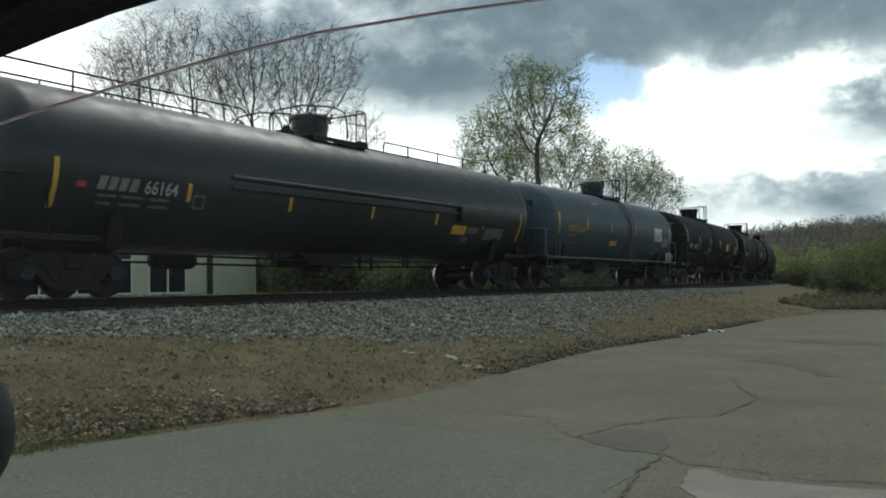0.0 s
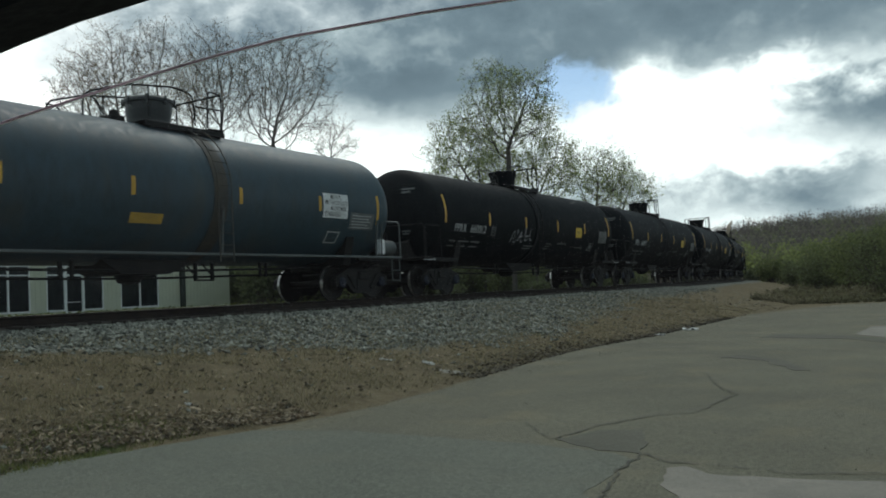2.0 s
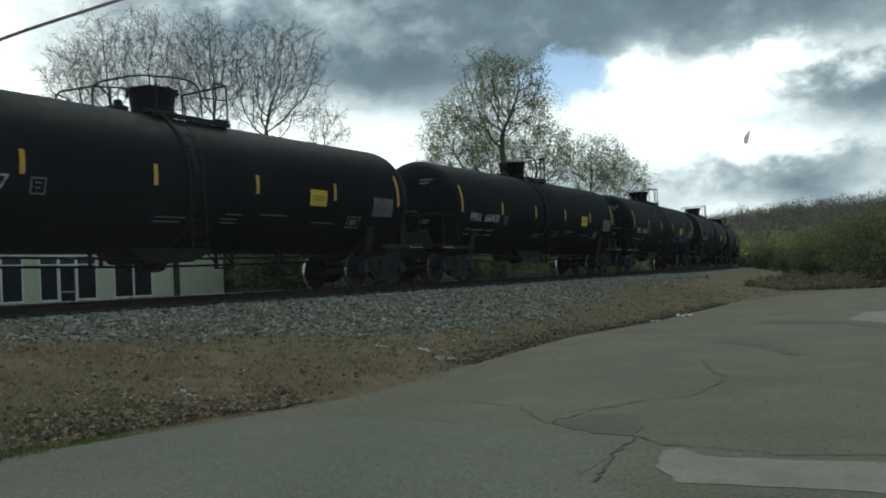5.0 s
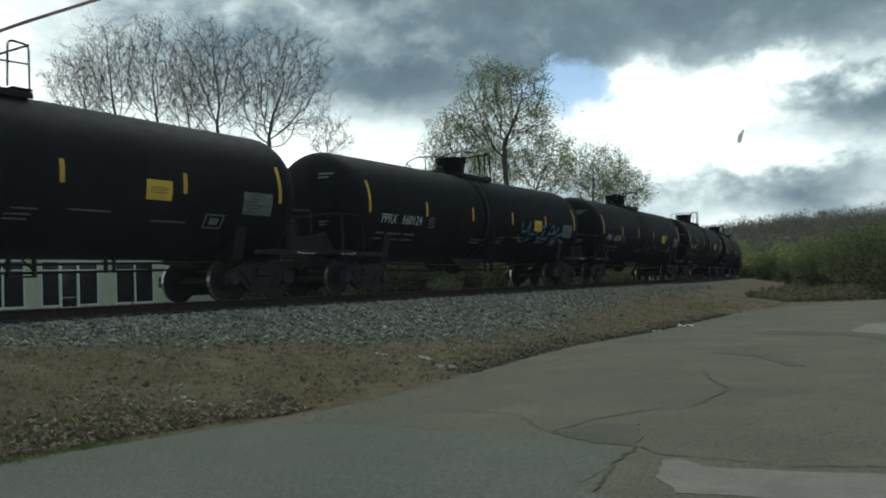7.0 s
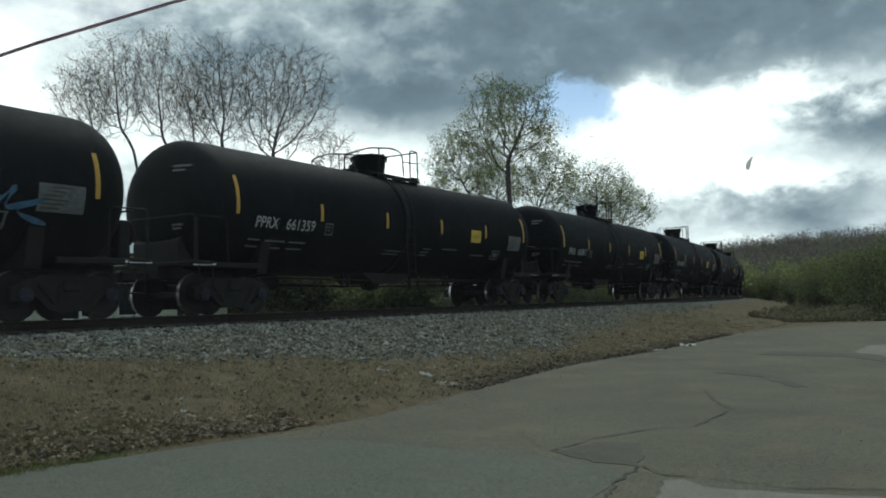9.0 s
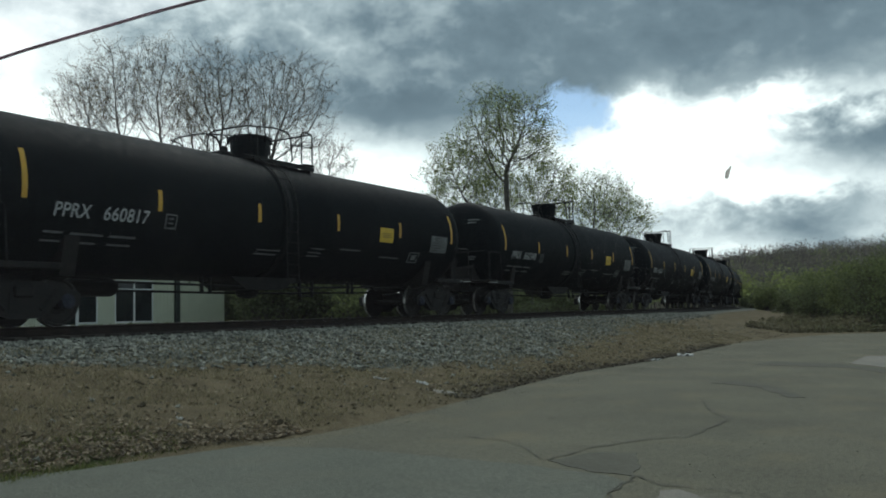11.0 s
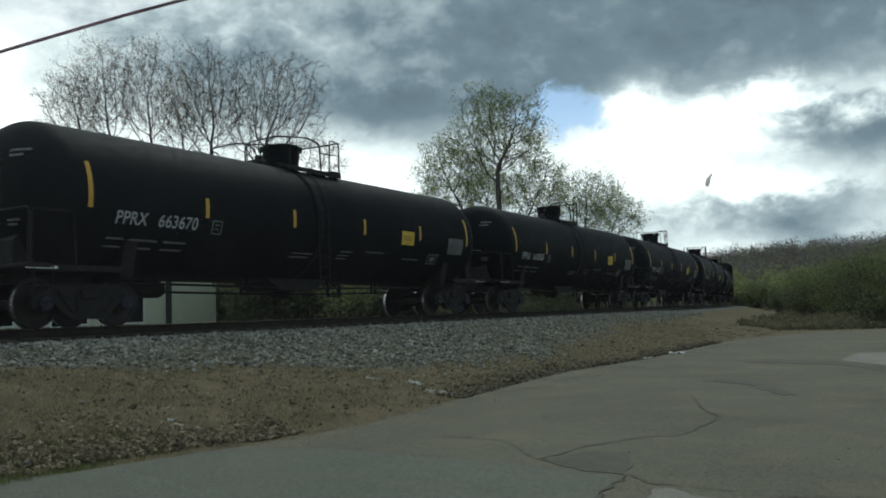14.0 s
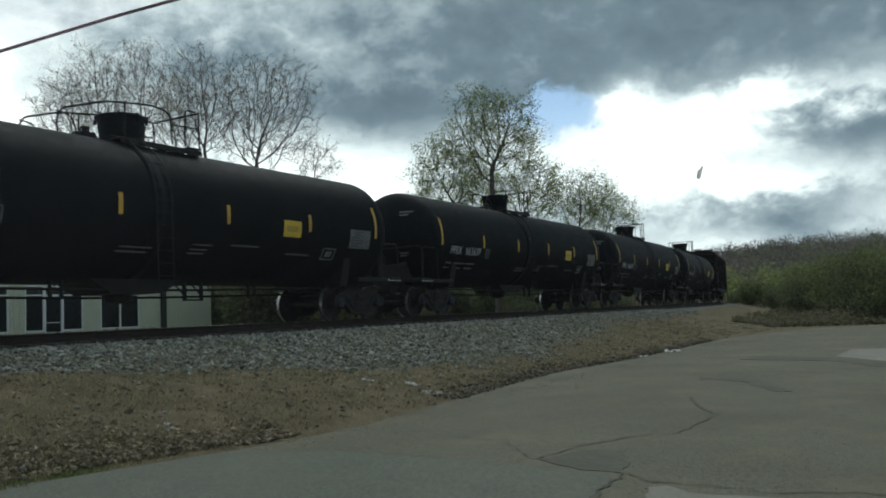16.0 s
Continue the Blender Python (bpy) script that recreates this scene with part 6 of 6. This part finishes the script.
def build_shed():
    b = new("white_shed")
    x, y = -74.0, 106.0
    z = float(ground_height(x, y))
    b.matrix_basis = pose(x, y, z, 0, 0, 15)
    part("wall", box(bmesh.new(), (-2.5, -3.4, -0.3), (2.5, 3.4, 2.2)), M["frame_white"], b, "white boarded walls")
    part("roof", slab(bmesh.new(), [(-2.8, 2.2), (2.8, 2.2), (0, 3.3)], -3.7, 3.7, "y"), M["roof_metal"], b, "pitched grey roof")
    for yy in (-1.9, 1.2):
        part("window", box(bmesh.new(), (2.501, yy - 0.5, 0.8), (2.53, yy + 0.5, 1.7)), M["glass_dark"], b, "dark window")
    tagged(b, "small white shed far behind the railway", "shed")


# ---------- the parked car around the eye ----------
def build_car():
    c = new("car")
    c.matrix_basis = pose(0, 0, 0, 0, 0, 31)
    tagged(c, "dark parked car with a half-lowered side window", "car")
    E = 1.35
    Y = 0.36
    edge = [(-0.70, -0.06), (-0.40, 0.040), (-0.28, 0.080), (-0.1771, 0.1118), (-0.1485, 0.1196), (-0.1198, 0.1274), (-0.0898, 0.1347), (-0.0598, 0.141), (-0.0023, 0.1487), (0.0602, 0.155),
            (0.1103, 0.1595), (0.25, 0.168), (0.55, 0.172)]
    belt = 0.92
    pane = slab(bmesh.new(), [(u, E + v) for u, v in edge] + [(0.55, belt), (-0.70, belt)], Y, Y + 0.0015, "y")
    g = part("window_pane", pane, M["glass_car"], c, "tinted side glass, lowered a little")
    g.visible_shadow = False
    part("pane_edge", tube(bmesh.new(), [(u, Y + 0.00075, E + v + 0.0006) for u, v in edge], 0.0006, 6), M["pane_edge"], g, "ground upper edge of the glass")
    # specks of dried dirt on the outer face
    def speck(u, w, pts, material, label):
        part("dirt_speck", slab(bmesh.new(), [(u + a * 0.001, w + b * 0.001) for a, b in pts], Y + 0.0017, Y + 0.0021, "y"), material, g, label)
    speck(0.1236, 1.4008, [(-1.1, -2.6), (0.2, -2.9), (0.9, -1.2), (1.3, 0.6), (2.0, 2.4), (1.5, 2.7), (0.7, 1.6), (-0.4, 0.7), (-0.9, -0.8)], M["speck"], "small brown speck of dried mud")
    speck(0.0580, 1.4143, [(-1.3, -0.25), (-0.3, -0.35), (0.8, 0.0), (1.6, 0.35), (0.6, 0.25), (-0.5, 0.1)], M["smear"], "faint pale smear")
    # door frame above the glass, sloping down to the windscreen pillar
    low = [(-1.05, -0.22), (-0.70, -0.055), (-0.45, 0.045), (-0.30, 0.100), (-0.1766, 0.1461), (-0.1516, 0.1545), (-0.1203, 0.1628), (-0.06, 0.182), (0.06, 0.212), (0.25, 0.240), (0.60, 0.250)]
    part("door_frame", slab(bmesh.new(), [(u, E + v) for u, v in low] + [(0.60, E + 0.29), (-0.05, E + 0.285), (-0.45, E + 0.20), (-1.05, E - 0.10)], Y - 0.03, Y + 0.006, "y"), M["trim_dark"], c, "black window frame")
    low2 = [(u, v + 0.034 + 0.01 * math.sin(u * 9)) for u, v in low]
    part("headliner", slab(bmesh.new(), [(u, E + v) for u, v in low2] + [(0.60, E + 0.29), (-0.05, E + 0.285), (-0.45, E + 0.20), (-1.05, E - 0.10)], Y - 0.06, Y - 0.031, "y"), M["headliner"], c, "charcoal headliner edge")
    # unseen cabin shell, added so that the pane reflects dark surfaces instead of sky
    part("roof", box(bmesh.new(), (-0.25, -1.15, E + 0.30), (1.5, Y + 0.06, E + 0.34), 0.015), M["car_paint"], c, "dark roof panel")
    bm = slab(bmesh.new(), [(-2.2, 0.30), (-2.25, 0.72), (-1.25, 0.92), (2.0, 0.96), (2.1, 0.55), (2.05, 0.30)], Y + 0.03, Y + 0.12, "y")
    part("door_panel", bm, M["car_paint"], c, "dark body side")
    bm = slab(bmesh.new(), [(-2.2, 0.30), (-2.25, 0.72), (-1.25, 0.92), (2.0, 0.96), (2.1, 0.55), (2.05, 0.30)], -1.27, -1.18, "y")
    part("door_panel", bm, M["car_paint"], c, "dark body side")
    part("floor_pan", box(bmesh.new(), (-2.2, -1.17, 0.28), (2.05, Y + 0.02, 0.34)), M["trim_dark"], c, "dark floor")
    part("bonnet", slab(bmesh.new(), [(-2.22, 0.35), (-2.24, 0.74), (-1.25, 0.93), (-1.20, 0.90), (-1.20, 0.35)], -1.17, Y + 0.02, "y"), M["car_paint"], c, "dark bonnet and dashboard")
    part("far_side", slab(bmesh.new(), [(-1.15, 0.95), (-0.25, E + 0.31), (1.5, E + 0.31), (2.0, 0.97)], -1.20, -1.16, "y"), M["trim_dark"], c, "dark far side of the cabin")
    part("rear_wall", slab(bmesh.new(), [(1.5, E + 0.30), (1.54, E + 0.30), (2.06, 0.96), (2.06, 0.35), (2.0, 0.35), (2.0, 0.95)], -1.15, Y + 0.02, "y"), M["trim_dark"], c, "dark rear of the cabin")
    part("rear_quarter", slab(bmesh.new(), [(0.61, 0.97), (0.61, E + 0.30), (1.5, E + 0.30), (2.0, 0.97)], Y - 0.01, Y + 0.04, "y"), M["trim_dark"], c, "dark rear door")
    bm = bmesh.new()
    bmesh.ops.create_uvsphere(bm, u_segments=28, v_segments=18, radius=1.0)
    for v in bm.verts:
        v.co = Vector((v.co.x * 0.144 - 0.610, v.co.y * 0.09 + 0.85, v.co.z * 0.113 + E - 0.107))
    part("door_mirror", bm, M["trim_dark"], c, "black rounded door mirror", True)
    part("mirror_arm", tube(bmesh.new(), [(-0.60, Y + 0.05, 0.90), (-0.66, 0.68, 0.98), (-0.66, 0.84, 1.18)], 0.03, 8), M["trim_dark"], c, "mirror arm")
    for x in (-1.45, 1.35):
        for y in (Y - 0.02, -1.09):
            w = new("wheel")
            w.parent = c
            w.location = (x, y, 0.345)
            part("tyre", lathe(bmesh.new(), [(-0.10, 0.20), (-0.11, 0.28), (-0.09, 0.31), (0.09, 0.31), (0.11, 0.28), (0.10, 0.20)], 28, "y"), M["rubber"], w, "black tyre")
            part("rim", lathe(bmesh.new(), [(-0.09, 0.20), (-0.06, 0.05), (0.06, 0.05), (0.09, 0.20)], 20, "y"), M["sill_grey"], w, "grey rim")


build_shop()
build_shed()
build_trees()
build_bushes()
build_woods()
scatter_stones()
scatter_litter()
litter_piece("paper_scrap", -6.45, 23.3, 0.40, 0.26, 0.07, "crumpled white paper on the lot's edge", M["paper"], 20)
litter_piece("paper_scrap", -6.62, 21.2, 0.22, 0.15, 0.05, "small white scrap on the lot's edge", M["paper"], 50)
litter_piece("plastic_scrap", -8.15, 11.45, 0.20, 0.10, 0.04, "pale plastic scrap on the bank", M["paper"], 10)
litter_piece("plastic_scrap", -7.62, 11.9, 0.24, 0.08, 0.05, "pale plastic scrap on the bank", M["paper"], -15)
litter_piece("cardboard", -7.3, 11.75, 0.9, 0.35, 0.010, "flattened pale cardboard on the earth", M["cardboard"], 25)
litter_piece("plastic_scrap", -9.9, 9.3, 0.06, 0.05, 0.04, "pale plastic scrap on the bank", M["paper"], 5)
litter_piece("plastic_scrap", -7.7, 6.9, 0.08, 0.05, 0.03, "pale plastic scrap among leaves", M["paper"], 5)
build_car()


# ---------- movement ----------
def run(t):
    """Place along the track of the first black car."""
    return 53.195 - 11.638 * t + 0.0033 * t * t + 0.14 * math.exp(-((t - 6.1) / 0.75) ** 2)


def motions():
    times = [0.25 * k for k in range(65)]
    for car, behind in CARS:
        rows = []
        for t in times:
            x, y, a = track(run(t) + behind)
            rows.append((t, pose(x, y, RAIL, 0, 0, a)))
        walk(car, rows)
    # all wheels roll alike: one roll for each end of a bogie
    rolls = {}
    for car, _ in CARS:
        for b in car.children:
            if not b.name.startswith("bogie"):
                continue
            for w in b.children:
                if not w.name.startswith("wheelset"):
                    continue
                y = round(w.location.y, 3)
                if y not in rolls:
                    walk(w, [(k / FPS, pose(0, y, 0.457, math.degrees((run(0) - run(k / FPS)) / 0.457))) for k in range(16 * FPS + 1)])
                    rolls[y] = w.animation_data
                else:
                    w.rotation_mode = "QUATERNION"
                    w.animation_data_create()
                    w.animation_data.action = rolls[y].action
                    w.animation_data.action_slot = rolls[y].action_slot


motions()
